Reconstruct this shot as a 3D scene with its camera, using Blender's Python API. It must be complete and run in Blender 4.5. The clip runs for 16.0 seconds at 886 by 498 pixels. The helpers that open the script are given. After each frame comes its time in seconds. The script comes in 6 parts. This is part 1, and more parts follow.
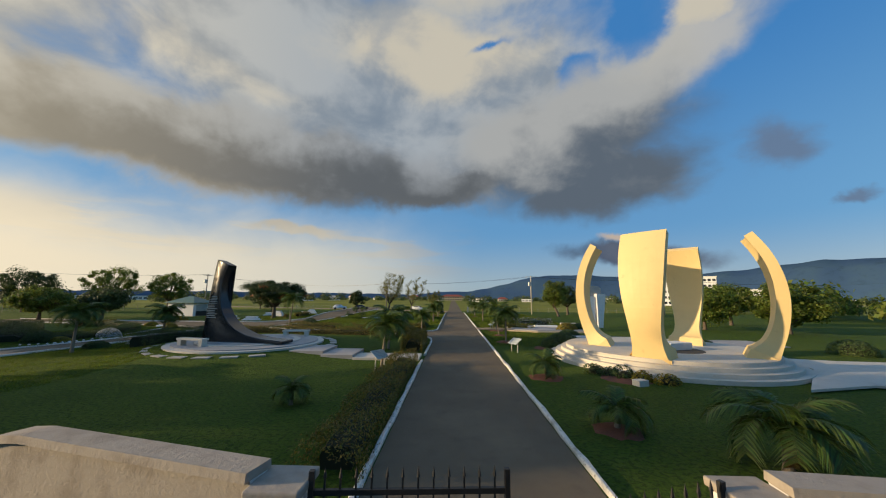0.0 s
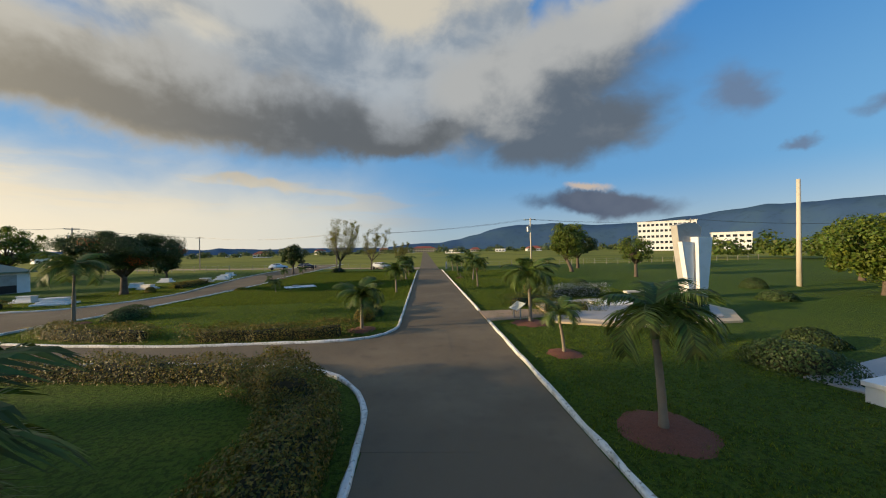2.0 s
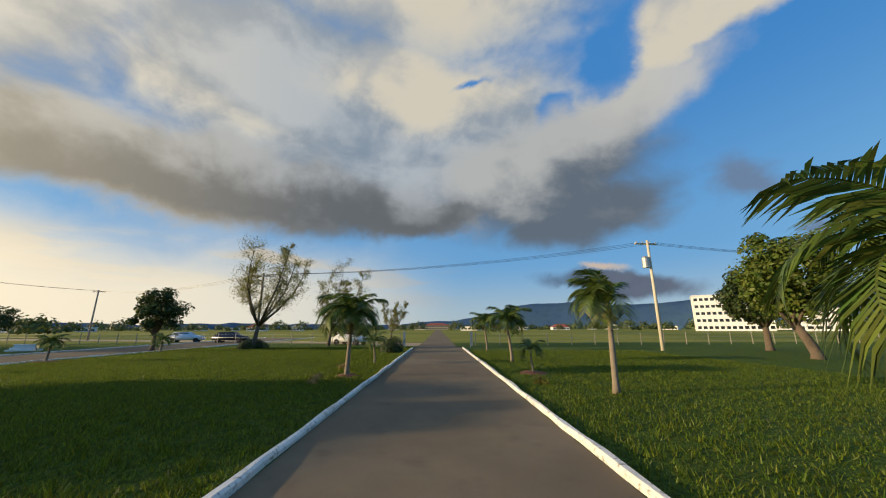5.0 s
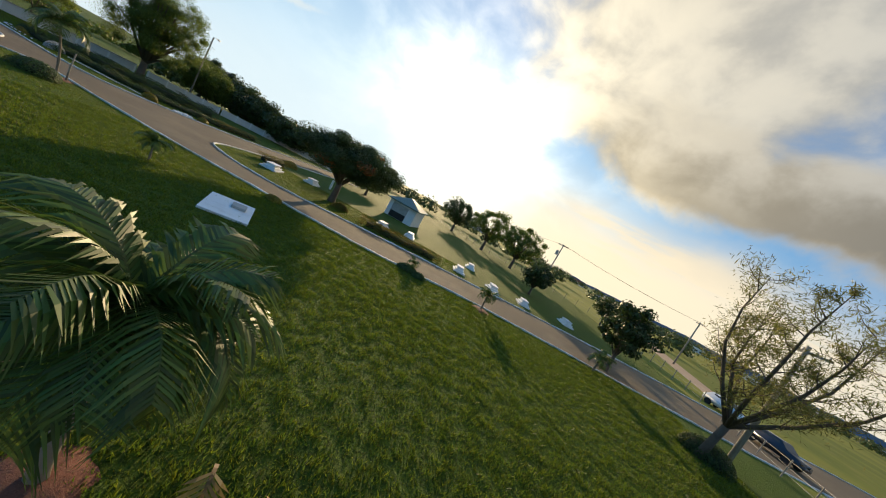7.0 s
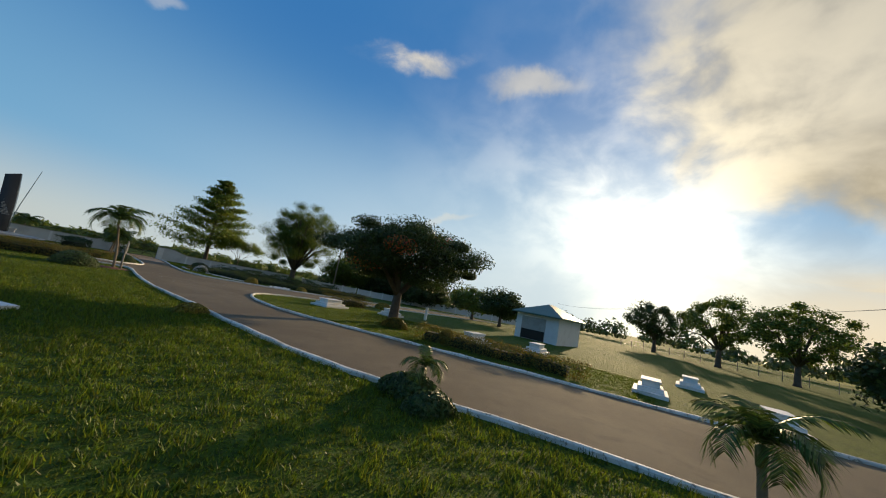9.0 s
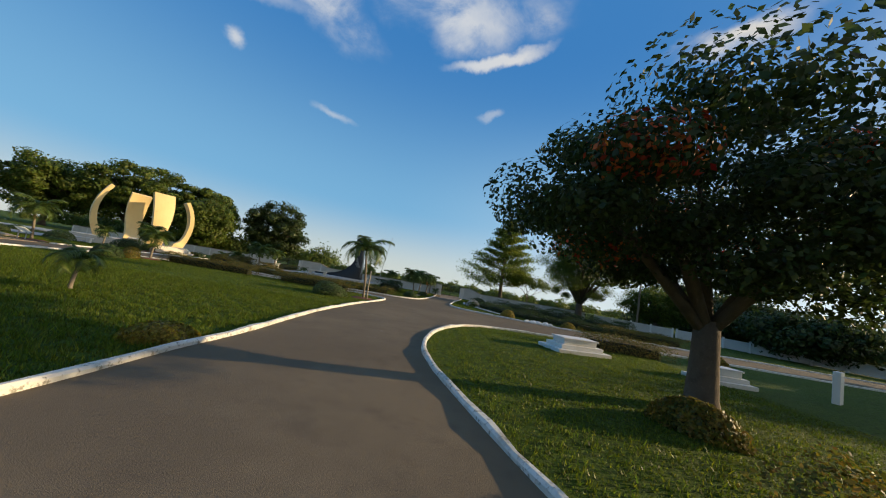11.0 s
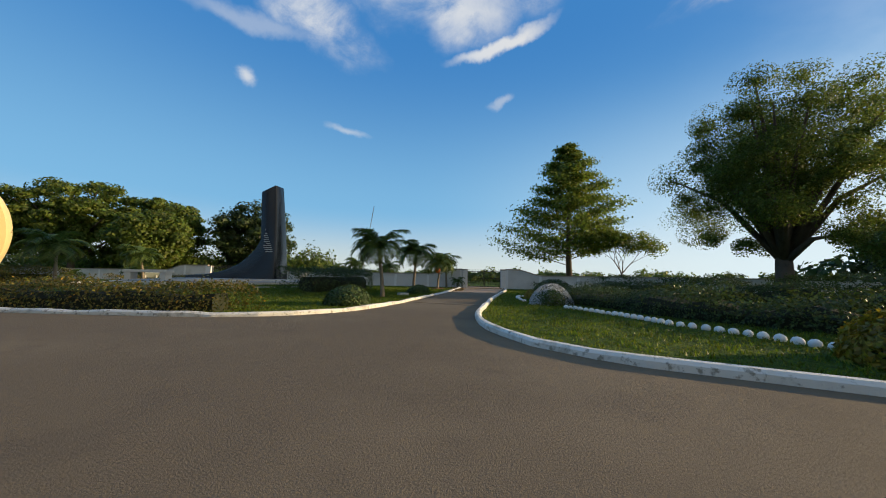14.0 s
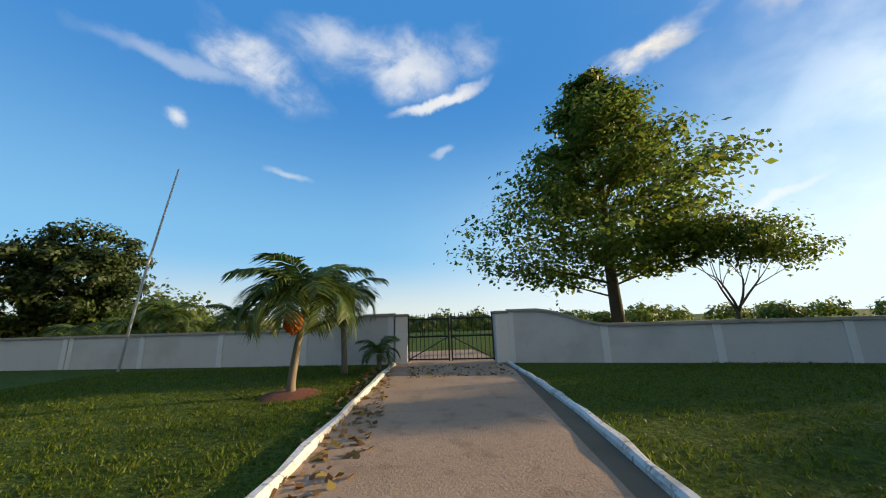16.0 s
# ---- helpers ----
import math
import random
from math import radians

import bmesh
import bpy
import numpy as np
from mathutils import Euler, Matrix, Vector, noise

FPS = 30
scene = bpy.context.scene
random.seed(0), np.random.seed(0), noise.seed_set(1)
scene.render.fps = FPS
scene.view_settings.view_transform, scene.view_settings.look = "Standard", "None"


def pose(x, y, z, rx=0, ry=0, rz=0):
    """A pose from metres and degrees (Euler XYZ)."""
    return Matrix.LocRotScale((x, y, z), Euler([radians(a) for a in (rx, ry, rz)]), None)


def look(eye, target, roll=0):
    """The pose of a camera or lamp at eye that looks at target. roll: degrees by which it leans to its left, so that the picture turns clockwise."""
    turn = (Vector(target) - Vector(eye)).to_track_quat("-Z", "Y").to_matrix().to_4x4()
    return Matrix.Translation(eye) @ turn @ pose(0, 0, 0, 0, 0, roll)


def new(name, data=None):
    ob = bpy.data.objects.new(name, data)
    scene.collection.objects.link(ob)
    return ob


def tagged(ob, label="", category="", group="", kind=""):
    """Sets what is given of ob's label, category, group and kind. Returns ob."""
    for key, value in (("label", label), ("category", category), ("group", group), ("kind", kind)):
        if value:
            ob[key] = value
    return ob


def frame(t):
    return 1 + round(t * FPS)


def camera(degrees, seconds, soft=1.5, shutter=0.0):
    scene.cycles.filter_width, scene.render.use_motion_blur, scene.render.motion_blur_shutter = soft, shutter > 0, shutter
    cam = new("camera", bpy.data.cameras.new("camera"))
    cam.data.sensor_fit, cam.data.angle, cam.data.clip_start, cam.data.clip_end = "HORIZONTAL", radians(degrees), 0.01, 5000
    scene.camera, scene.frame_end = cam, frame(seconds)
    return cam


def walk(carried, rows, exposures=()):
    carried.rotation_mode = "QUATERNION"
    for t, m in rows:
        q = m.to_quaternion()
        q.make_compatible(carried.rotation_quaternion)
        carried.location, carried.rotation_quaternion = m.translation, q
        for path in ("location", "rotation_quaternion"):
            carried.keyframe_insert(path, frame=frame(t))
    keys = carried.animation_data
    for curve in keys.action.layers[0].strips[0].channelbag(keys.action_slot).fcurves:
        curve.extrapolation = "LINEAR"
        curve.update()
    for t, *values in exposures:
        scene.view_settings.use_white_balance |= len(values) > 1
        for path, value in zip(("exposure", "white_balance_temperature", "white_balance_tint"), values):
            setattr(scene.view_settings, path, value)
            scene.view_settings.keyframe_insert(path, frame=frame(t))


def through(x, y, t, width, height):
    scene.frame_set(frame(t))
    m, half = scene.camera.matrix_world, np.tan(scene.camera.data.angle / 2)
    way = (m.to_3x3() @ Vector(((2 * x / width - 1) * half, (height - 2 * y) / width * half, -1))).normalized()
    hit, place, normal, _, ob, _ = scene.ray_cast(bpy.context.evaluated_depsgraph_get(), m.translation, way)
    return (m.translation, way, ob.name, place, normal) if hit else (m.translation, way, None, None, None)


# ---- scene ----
PATH = [
    (0, (-0.574, -2.597, 3.577), (-1.172, 17.182, 6.481), 0.53),
    (0.5, (-0.348, 3.088, 4.600), (-0.897, 23.064, 5.423), 0.38),
    (1, (-0.579, 8.364, 5.439), (-0.658, 28.364, 5.309), -1.53),
    (1.5, (-0.948, 13.837, 4.976), (-0.272, 33.823, 4.659), -2.51),
    (2, (-0.972, 19.880, 3.844), (0.145, 39.849, 3.887), -1.25),
    (2.5, (-0.868, 25.553, 2.225), (0.381, 45.409, 4.263), 0.17),
    (3, (-0.644, 31.118, 1.166), (0.655, 50.619, 5.410), -0.60),
    (3.2, (-0.689, 33.247, 0.960), (0.810, 52.612, 5.731), -0.23),
    (5.3, (0.067, 53.874, 2.269), (-0.342, 73.358, 6.767), -0.16),
    (5.5, (0.094, 55.398, 2.731), (-2.245, 74.809, 6.942), 2.53),
    (6, (1.058, 59.565, 3.455), (-9.066, 76.540, 6.516), 14.59),
    (6.5, (1.808, 64.152, 4.260), (-15.066, 74.888, 4.133), 24.29),
    (7, (-0.403, 67.910, 4.729), (-20.277, 67.590, 2.507), 28.91),
    (7.5, (-3.824, 70.169, 4.000), (-22.309, 62.968, 1.456), 20.97),
    (8, (-7.847, 70.836, 2.844), (-26.209, 62.912, 3.059), 12.81),
    (8.5, (-12.124, 70.649, 1.939), (-29.931, 61.955, 4.642), 7.39),
    (9, (-15.845, 70.730, 2.045), (-31.627, 58.799, 4.976), 10.92),
    (9.5, (-19.339, 70.232, 2.474), (-27.075, 51.820, 3.550), 21.80),
    (10, (-22.356, 68.097, 2.640), (-25.678, 48.382, 3.170), 21.89),
    (10.2, (-23.299, 66.920, 2.401), (-25.882, 47.103, 3.206), 18.78),
    (12.3, (-25.672, 55.053, 1.122), (-25.519, 35.242, 3.861), 5.68),
    (12.5, (-25.564, 52.728, 0.750), (-25.410, 32.917, 3.489), 5.82),
    (13, (-26.673, 48.170, 0.772), (-25.666, 28.327, 3.056), 4.12),
    (13.5, (-27.415, 43.679, 0.859), (-25.970, 23.813, 2.667), 2.52),
    (14, (-27.415, 39.250, 0.871), (-26.320, 19.354, 2.594), 1.01),
    (14.5, (-27.645, 34.883, 1.053), (-26.926, 14.974, 2.824), 0.49),
    (15, (-27.404, 29.699, 1.042), (-27.505, 9.829, 3.317), -0.03),
    (15.5, (-27.640, 24.769, 1.122), (-29.337, 5.097, 4.305), -1.01),
    (16, (-28.047, 19.665, 1.445), (-30.136, 0.229, 5.671), -1.81),
]
cam = camera(105.50, 16.0, soft=1.1)
walk(cam, [(t, look(eye, target, roll)) for t, eye, target, roll in PATH],
     exposures=[(0, 0.16), (1.5, 0.16), (2.5, 0.45), (5.5, 0.33), (7, 0.40), (8, 0.23), (8.5, 0.08), (9, 0.03), (9.5, -0.12), (10, -0.12), (10.2, -0.07), (12.3, 0.48), (13.5, 0.46), (14, 0.34), (14.5, 0.16), (15, 0.28), (16, 0.55)])

# ---------------------------------------------------------------- world and sun
SUN_AZ, SUN_EL = 98.0, 11.0          # degrees to the left of +y, and above the horizon
sun_dir = Vector((-math.sin(radians(SUN_AZ)) * math.cos(radians(SUN_EL)),
                  math.cos(radians(SUN_AZ)) * math.cos(radians(SUN_EL)), math.sin(radians(SUN_EL))))


class Nodes:
    """Short hand for building node trees."""

    def __init__(self, tree):
        self.t = tree
        tree.nodes.clear()

    def n(self, kind, **sockets):
        node = self.t.nodes.new(kind)
        for key, value in sockets.items():
            self.put(node, key, value)
        return node

    def put(self, node, key, value):
        sock = node.inputs[int(key[1:])] if key[0] == "i" and key[1:].isdigit() else node.inputs[key.replace("_", " ")]
        if hasattr(value, "is_output"):
            self.t.links.new(value, sock)
        else:
            sock.default_value = value

    def math(self, op, a, b=0.0, c=0.0):
        node = self.t.nodes.new("ShaderNodeMath")
        node.operation = op
        self.put(node, "i0", a), self.put(node, "i1", b), self.put(node, "i2", c)
        return node.outputs[0]

    def vec(self, op, a, b=(0, 0, 0)):
        node = self.t.nodes.new("ShaderNodeVectorMath")
        node.operation = op
        self.put(node, "i0", a), self.put(node, "i1", b)
        return node.outputs["Value"] if op in ("DOT_PRODUCT", "LENGTH") else node.outputs[0]

    def mix(self, f, a, b):
        node = self.t.nodes.new("ShaderNodeMix")
        node.data_type = "RGBA"
        self.put(node, "i0", f), self.put(node, "i6", a), self.put(node, "i7", b)
        return node.outputs[2]

    def noise(self, vector, scale, detail=4.0, rough=0.55, distort=0.0):
        node = self.t.nodes.new("ShaderNodeTexNoise")
        if vector is not None:
            self.t.links.new(vector, node.inputs["Vector"])
        node.inputs["Scale"].default_value, node.inputs["Detail"].default_value = scale, detail
        node.inputs["Roughness"].default_value, node.inputs["Distortion"].default_value = rough, distort
        return node.outputs["Fac"]

    def ramp(self, f, a, b, lo=0.0, hi=1.0):
        node = self.t.nodes.new("ShaderNodeMapRange")
        node.interpolation_type = "SMOOTHSTEP"
        self.put(node, "i0", f)
        for key, value in zip(("i1", "i2", "i3", "i4"), (a, b, lo, hi)):
            self.put(node, key, value)
        return node.outputs[0]


def rgb(r, g, b):
    return (r, g, b, 1.0)


world = bpy.data.worlds.new("sky")
scene.world = world
world.use_nodes = True
W = Nodes(world.node_tree)
sky = W.n("ShaderNodeTexSky")
sky.sky_type, sky.sun_disc = "NISHITA", False
sky.sun_elevation, sky.sun_rotation = radians(SUN_EL), radians(-SUN_AZ)
sky.air_density, sky.dust_density, sky.ozone_density = 1.0, 0.6, 1.6
co = W.n("ShaderNodeTexCoord").outputs["Generated"]
sep = W.n("ShaderNodeSeparateXYZ", Vector=co)
dz = sep.outputs[2]
up = W.math("MAXIMUM", dz, 0.0)
# clear sky: pale at the horizon, deep azure above
tone = W.vec("MULTIPLY", sky.outputs[0], (0.050, 0.075, 0.105))
north = W.ramp(sep.outputs[1], 0.2, 0.85)
azure = W.mix(W.ramp(up, 0.0, 0.20), W.mix(north, rgb(0.80, 0.86, 0.82), rgb(0.46, 0.58, 0.66)), W.mix(north, rgb(0.25, 0.57, 0.88), rgb(0.17, 0.42, 0.74)))
azure = W.mix(W.ramp(up, 0.14, 0.62), azure, rgb(0.060, 0.27, 0.66))
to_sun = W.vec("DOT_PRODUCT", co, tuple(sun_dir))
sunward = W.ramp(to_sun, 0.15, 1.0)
clear = W.mix(0.85, tone, azure)
# where a direction lies: degrees to the left of north, degrees above the horizon, degrees from south
noise_a = W.noise(W.vec("MULTIPLY", co, (1.0, 1.0, 1.5)), 3.2, 7.0, 0.60, 0.15)
noise_b = W.noise(W.vec("ADD", co, (5.2, 1.3, 2.7)), 3.6, 6.0, 0.58, 0.10)
billow = W.noise(W.vec("ADD", W.vec("MULTIPLY", co, (1.0, 1.0, 1.5)), (7.1, 4.2, 2.0)), 6.0, 7.0, 0.52, 0.25)
turn_n = W.math("MULTIPLY", W.math("ARCTAN2", W.math("MULTIPLY", sep.outputs[0], -1.0), sep.outputs[1]), 57.2958)
turn_s = W.math("MULTIPLY", W.math("ARCTAN2", sep.outputs[0], W.math("MULTIPLY", sep.outputs[1], -1.0)), 57.2958)
rise = W.math("MULTIPLY", W.math("ARCSINE", dz), 57.2958)
warped_n = W.math("ADD", turn_n, W.math("MULTIPLY", W.math("SUBTRACT", noise_a, 0.5), 15.0))
warped_s = W.math("ADD", turn_s, W.math("MULTIPLY", W.math("SUBTRACT", noise_a, 0.5), 12.0))
warped_e = W.math("ADD", rise, W.math("MULTIPLY", W.math("SUBTRACT", noise_b, 0.5), 11.0))


def bank(az, el, wide, tall, tilt=0.0, soft=0.45, south=False, rough=0.75):
    """How much of a ragged bank of cloud covers a direction; tilt: degrees by which its left end is raised."""
    c, s = math.cos(radians(tilt)), math.sin(radians(tilt))
    x = W.math("SUBTRACT", warped_s if south else warped_n, az)
    y = W.math("SUBTRACT", warped_e, el)
    p = W.math("MULTIPLY_ADD", x, c / wide, W.math("MULTIPLY", y, s / wide))
    q = W.math("MULTIPLY_ADD", y, c / tall, W.math("MULTIPLY", x, -s / tall))
    r = W.math("SQRT", W.math("ADD", W.math("MULTIPLY", p, p), W.math("MULTIPLY", q, q)))
    d = W.math("ADD", W.math("SUBTRACT", 1.0, r), W.math("MULTIPLY", W.math("SUBTRACT", billow, 0.5), rough))
    return W.ramp(d, 0.0, soft)


def either(*parts):
    out = parts[0]
    for other in parts[1:]:
        out = W.math("MAXIMUM", out, other)
    return out


cream = W.mix(sunward, rgb(0.68, 0.63, 0.52), rgb(1.15, 0.97, 0.66))
pale = W.mix(sunward, rgb(0.40, 0.43, 0.46), rgb(0.66, 0.60, 0.48))
slate = W.mix(sunward, rgb(0.135, 0.150, 0.165), rgb(0.40, 0.35, 0.26))
fine = W.ramp(W.math("ADD", W.math("MULTIPLY", billow, 0.65), W.math("MULTIPLY", noise_b, 0.45)), 0.40, 0.68)
col = clear
# thin high sheet towards the sun, and wisps about it
sheet = either(bank(80, 46, 34, 13, 0, 0.8), bank(116, 36, 11, 2.2, -4, 0.8), bank(136, 36, 9, 1.4, 3, 0.8), bank(91, 27, 2.4, 7, 10, 0.9), bank(127, 13, 8, 1.1, -14, 0.8))
col = W.mix(W.math("MULTIPLY", sheet, 0.62), col, W.mix(sunward, rgb(0.62, 0.64, 0.66), rgb(0.80, 0.74, 0.62)))
# low bars over the horizon
bars = W.noise(W.vec("MULTIPLY", co, (1.0, 1.0, 7.0)), 3.0, 6.0, 0.55, 0.2)
bars = W.math("MULTIPLY", W.ramp(bars, 0.47, 0.60), W.math("MULTIPLY", W.ramp(rise, 2.0, 5.0), W.ramp(rise, 13.0, 9.0)))
bars = W.math("MULTIPLY", bars, W.math("MULTIPLY", W.ramp(turn_n, -8.0, 14.0), W.ramp(turn_n, 84.0, 70.0)))
col = W.mix(W.math("MULTIPLY", bars, 0.8), col, W.mix(sunward, rgb(0.42, 0.43, 0.43), rgb(0.80, 0.68, 0.48)))
col = W.mix(bank(27, 10.2, 10, 1.5, 0, 0.6), col, W.mix(fine, rgb(0.30, 0.31, 0.31), rgb(0.62, 0.53, 0.40)))
# the dark bank that lies on the mountains
col = W.mix(bank(-27, 7.4, 13, 2.6, 2, 0.5), col, W.mix(fine, rgb(0.055, 0.085, 0.150), rgb(0.13, 0.16, 0.22)))
col = W.mix(bank(-26, 9.9, 5, 0.8, 0, 0.8), col, rgb(0.60, 0.50, 0.42))
# the great cumulus overhead, with a hole of blue
veil_bank = either(bank(14, 34, 58, 17, 4, 0.45, rough=0.6), bank(8, 56, 66, 22, 0, 0.5), bank(70, 34, 34, 20, 0, 0.5))
white = either(bank(2, 38, 25, 7.5, 3, 0.6), bank(6, 55, 46, 14, 0, 0.6), W.math("MULTIPLY", bank(40, 31, 22, 3.0, 6, 0.9, rough=1.1), 0.55), W.math("MULTIPLY", bank(-36, 32.5, 17, 6.0, -14, 0.75, rough=1.15), 0.75), bank(-46, 40, 16, 6, -10))
hole = either(bank(-46, 20, 13, 8, -40, 0.6), bank(-21, 33.5, 4.5, 3.4, -20, 0.5), bank(-30, 39.0, 7.5, 4.4, -30, 0.5), bank(-8, 39.5, 5.0, 1.1, -14, 0.9))
veil_bank = W.math("MULTIPLY", veil_bank, W.math("SUBTRACT", 0.96, W.math("MULTIPLY", hole, 0.94)))
col = W.mix(veil_bank, col, W.mix(W.ramp(W.math("ADD", fine, W.ramp(warped_e, 20.0, 40.0, 0.0, 0.5)), 0.1, 1.3), W.mix(sunward, rgb(0.24, 0.30, 0.37), rgb(0.50, 0.47, 0.40)), W.mix(sunward, rgb(0.47, 0.51, 0.54), rgb(0.80, 0.73, 0.58))))
white = W.math("MULTIPLY", white, W.math("SUBTRACT", 1.0, W.math("MULTIPLY", hole, 0.96)))
glow = W.math("ADD", W.math("MULTIPLY", fine, 0.75), W.ramp(W.math("ADD", warped_e, W.math("MULTIPLY", turn_n, -0.06)), 22.0, 38.0, 0.0, 0.45))
col = W.mix(white, col, W.mix(W.ramp(glow, 0.15, 0.95), pale, cream))
# grey bellies below it: one long bank to the left, one that hangs to the right
right_bank = either(bank(-18, 24, 26, 11.5, -12, 0.55, rough=0.55), bank(-23, 18, 17, 7.0, -8, 0.5, rough=0.5))
belly = W.math("ADD", W.ramp(W.math("ADD", warped_e, W.math("MULTIPLY", turn_n, 0.35)), 6.0, 26.0), W.math("MULTIPLY", W.math("SUBTRACT", fine, 0.5), 0.55))
col = W.mix(right_bank, col, W.mix(W.ramp(belly, 0.10, 1.05), rgb(0.125, 0.160, 0.205), W.mix(0.25, pale, cream)))
long_bank = either(bank(33, 20.6, 46, 7.6, 0, 0.4, rough=0.42), bank(66, 22, 19, 9.5, 6, 0.5), bank(6, 18.6, 17, 4.6, -3, 0.5, rough=0.4))
belly = W.math("ADD", W.ramp(warped_e, 15.0, 29.0), W.math("MULTIPLY", W.math("SUBTRACT", fine, 0.5), 0.5))
body = W.mix(W.ramp(belly, 0.05, 1.05), slate, pale)
body = W.mix(W.math("MULTIPLY", W.ramp(warped_e, 17.0, 13.0), W.ramp(turn_n, 20.0, 44.0)), body, W.mix(sunward, rgb(0.55, 0.46, 0.34), rgb(1.0, 0.80, 0.48)))
col = W.mix(long_bank, col, body)
# small grey clouds in the blue
small = either(bank(-44, 18.6, 5.0, 3.4, 10, 0.8), bank(-57.5, 13.6, 4.0, 1.5, 0, 0.8), bank(-50, 11.0, 2.6, 0.8, 0, 0.9))
col = W.mix(W.math("MULTIPLY", small, 0.85), col, rgb(0.16, 0.22, 0.33))
# cirrus to the south
streak = W.noise(W.vec("MULTIPLY", W.vec("ADD", co, (0.62, 3.1, 0.0)), (1.3, 0.8, 2.2)), 3.6, 9.0, 0.64, 0.5)
cirrus = either(bank(26, 37.5, 13, 4.2, 24, 0.9, True, 1.3), bank(2, 41, 26, 5.5, 0, 0.9, True, 1.3), bank(-42, 36.0, 13, 2.4, -10, 0.9, True, 1.1))
cirrus = W.math("MULTIPLY", cirrus, W.ramp(streak, 0.36, 0.62, 0.10, 0.85))
cirrus = either(cirrus, W.math("MULTIPLY", bank(-7, 36.4, 13, 1.5, -11, 0.7, True, 0.8), 0.9), W.math("MULTIPLY", bank(34, 35.5, 15, 1.8, -4, 0.9, True, 1.2), 0.35))
puffs = either(bank(35.5, 28.4, 2.2, 1.9, 0, 0.9, True, 0.6), W.math("MULTIPLY", bank(20, 23.6, 3.6, 1.1, 8, 0.9, True), 0.6), W.math("MULTIPLY", bank(-8, 29.0, 3.4, 1.0, -22, 0.9, True), 0.5))
col = W.mix(either(cirrus, W.math("MULTIPLY", puffs, 0.8)), col, W.mix(sunward, rgb(0.80, 0.82, 0.84), rgb(1.15, 1.02, 0.80)))
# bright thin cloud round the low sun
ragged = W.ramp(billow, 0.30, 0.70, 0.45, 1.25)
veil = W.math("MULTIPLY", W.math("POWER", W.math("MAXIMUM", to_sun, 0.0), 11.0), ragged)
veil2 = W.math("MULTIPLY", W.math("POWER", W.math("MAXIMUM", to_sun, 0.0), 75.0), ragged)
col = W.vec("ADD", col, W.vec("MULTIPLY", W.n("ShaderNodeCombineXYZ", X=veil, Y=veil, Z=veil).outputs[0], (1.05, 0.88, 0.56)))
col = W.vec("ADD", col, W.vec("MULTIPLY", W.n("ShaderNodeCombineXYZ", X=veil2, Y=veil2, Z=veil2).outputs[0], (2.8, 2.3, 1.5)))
side = W.vec("DOT_PRODUCT", co, (-0.75, 0.66, 0.10))
haze = W.math("MULTIPLY", W.ramp(W.math("ADD", up, W.math("MULTIPLY", W.math("SUBTRACT", billow, 0.5), 0.12)), 0.07, 0.29, 0.95, 0.0), W.ramp(side, 0.60, 0.95))
col = W.mix(haze, col, W.mix(sunward, rgb(0.80, 0.77, 0.66), rgb(1.2, 1.0, 0.68)))
# paler sky low in the southwest
west = W.math("MULTIPLY", W.ramp(up, 0.0, 0.52, 0.90, 0.0), W.ramp(turn_s, 10.0, -52.0))
col = W.mix(W.math("MULTIPLY", west, W.ramp(turn_s, -100.0, -70.0)), col, rgb(0.80, 0.95, 1.02))
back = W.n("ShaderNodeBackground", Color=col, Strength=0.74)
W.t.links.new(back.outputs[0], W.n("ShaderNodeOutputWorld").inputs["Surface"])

lamp = bpy.data.lights.new("sun", "SUN")
lamp.energy, lamp.angle, lamp.color = 5.0, radians(0.7), (1.0, 0.74, 0.42)
sun = new("sun", lamp)
sun.matrix_world = look((-300, 0, 120), tuple(Vector((-300, 0, 120)) - sun_dir))

# ---------------------------------------------------------------- materials


def material(name, base, rough=0.8, bump=0.0, bump_scale=20.0, spots=(), metal=0.0, island=0.0, spread=0.0, gloss=0.5, coords="Object", deep=0.02):
    """base colour, then spots of (scale, lo, hi, colour, amount) laid over it."""
    m = bpy.data.materials.new(name)
    m.use_nodes = True
    N = Nodes(m.node_tree)
    tc = N.n("ShaderNodeTexCoord").outputs[coords]
    colour = N.n("ShaderNodeRGB").outputs[0]
    colour.default_value = rgb(*base)
    for scale, lo, hi, c, amount in spots:
        colour = N.mix(N.ramp(N.noise(tc, scale, 5.0, 0.6), lo, hi, 0.0, amount), colour, rgb(*c))
    if island:
        g = N.n("ShaderNodeNewGeometry").outputs["Random Per Island"]
        hsv = N.n("ShaderNodeHueSaturation", Color=colour)
        N.put(hsv, "Value", N.ramp(g, 0.0, 1.0, 1.0 - island, 1.0 + island))
        N.put(hsv, "Hue", N.ramp(g, 0.0, 1.0, 0.5 - spread, 0.5 + spread))
        colour = hsv.outputs[0]
    p = N.n("ShaderNodeBsdfPrincipled", Base_Color=colour, Roughness=rough, Metallic=metal)
    p.inputs["Specular IOR Level"].default_value = gloss
    if bump:
        b = N.n("ShaderNodeBump", Height=N.noise(tc, bump_scale, 6.0, 0.65), Strength=bump, Distance=deep)
        N.put(p, "Normal", b.outputs[0])
    N.t.links.new(p.outputs[0], N.n("ShaderNodeOutputMaterial").inputs["Surface"])
    return m


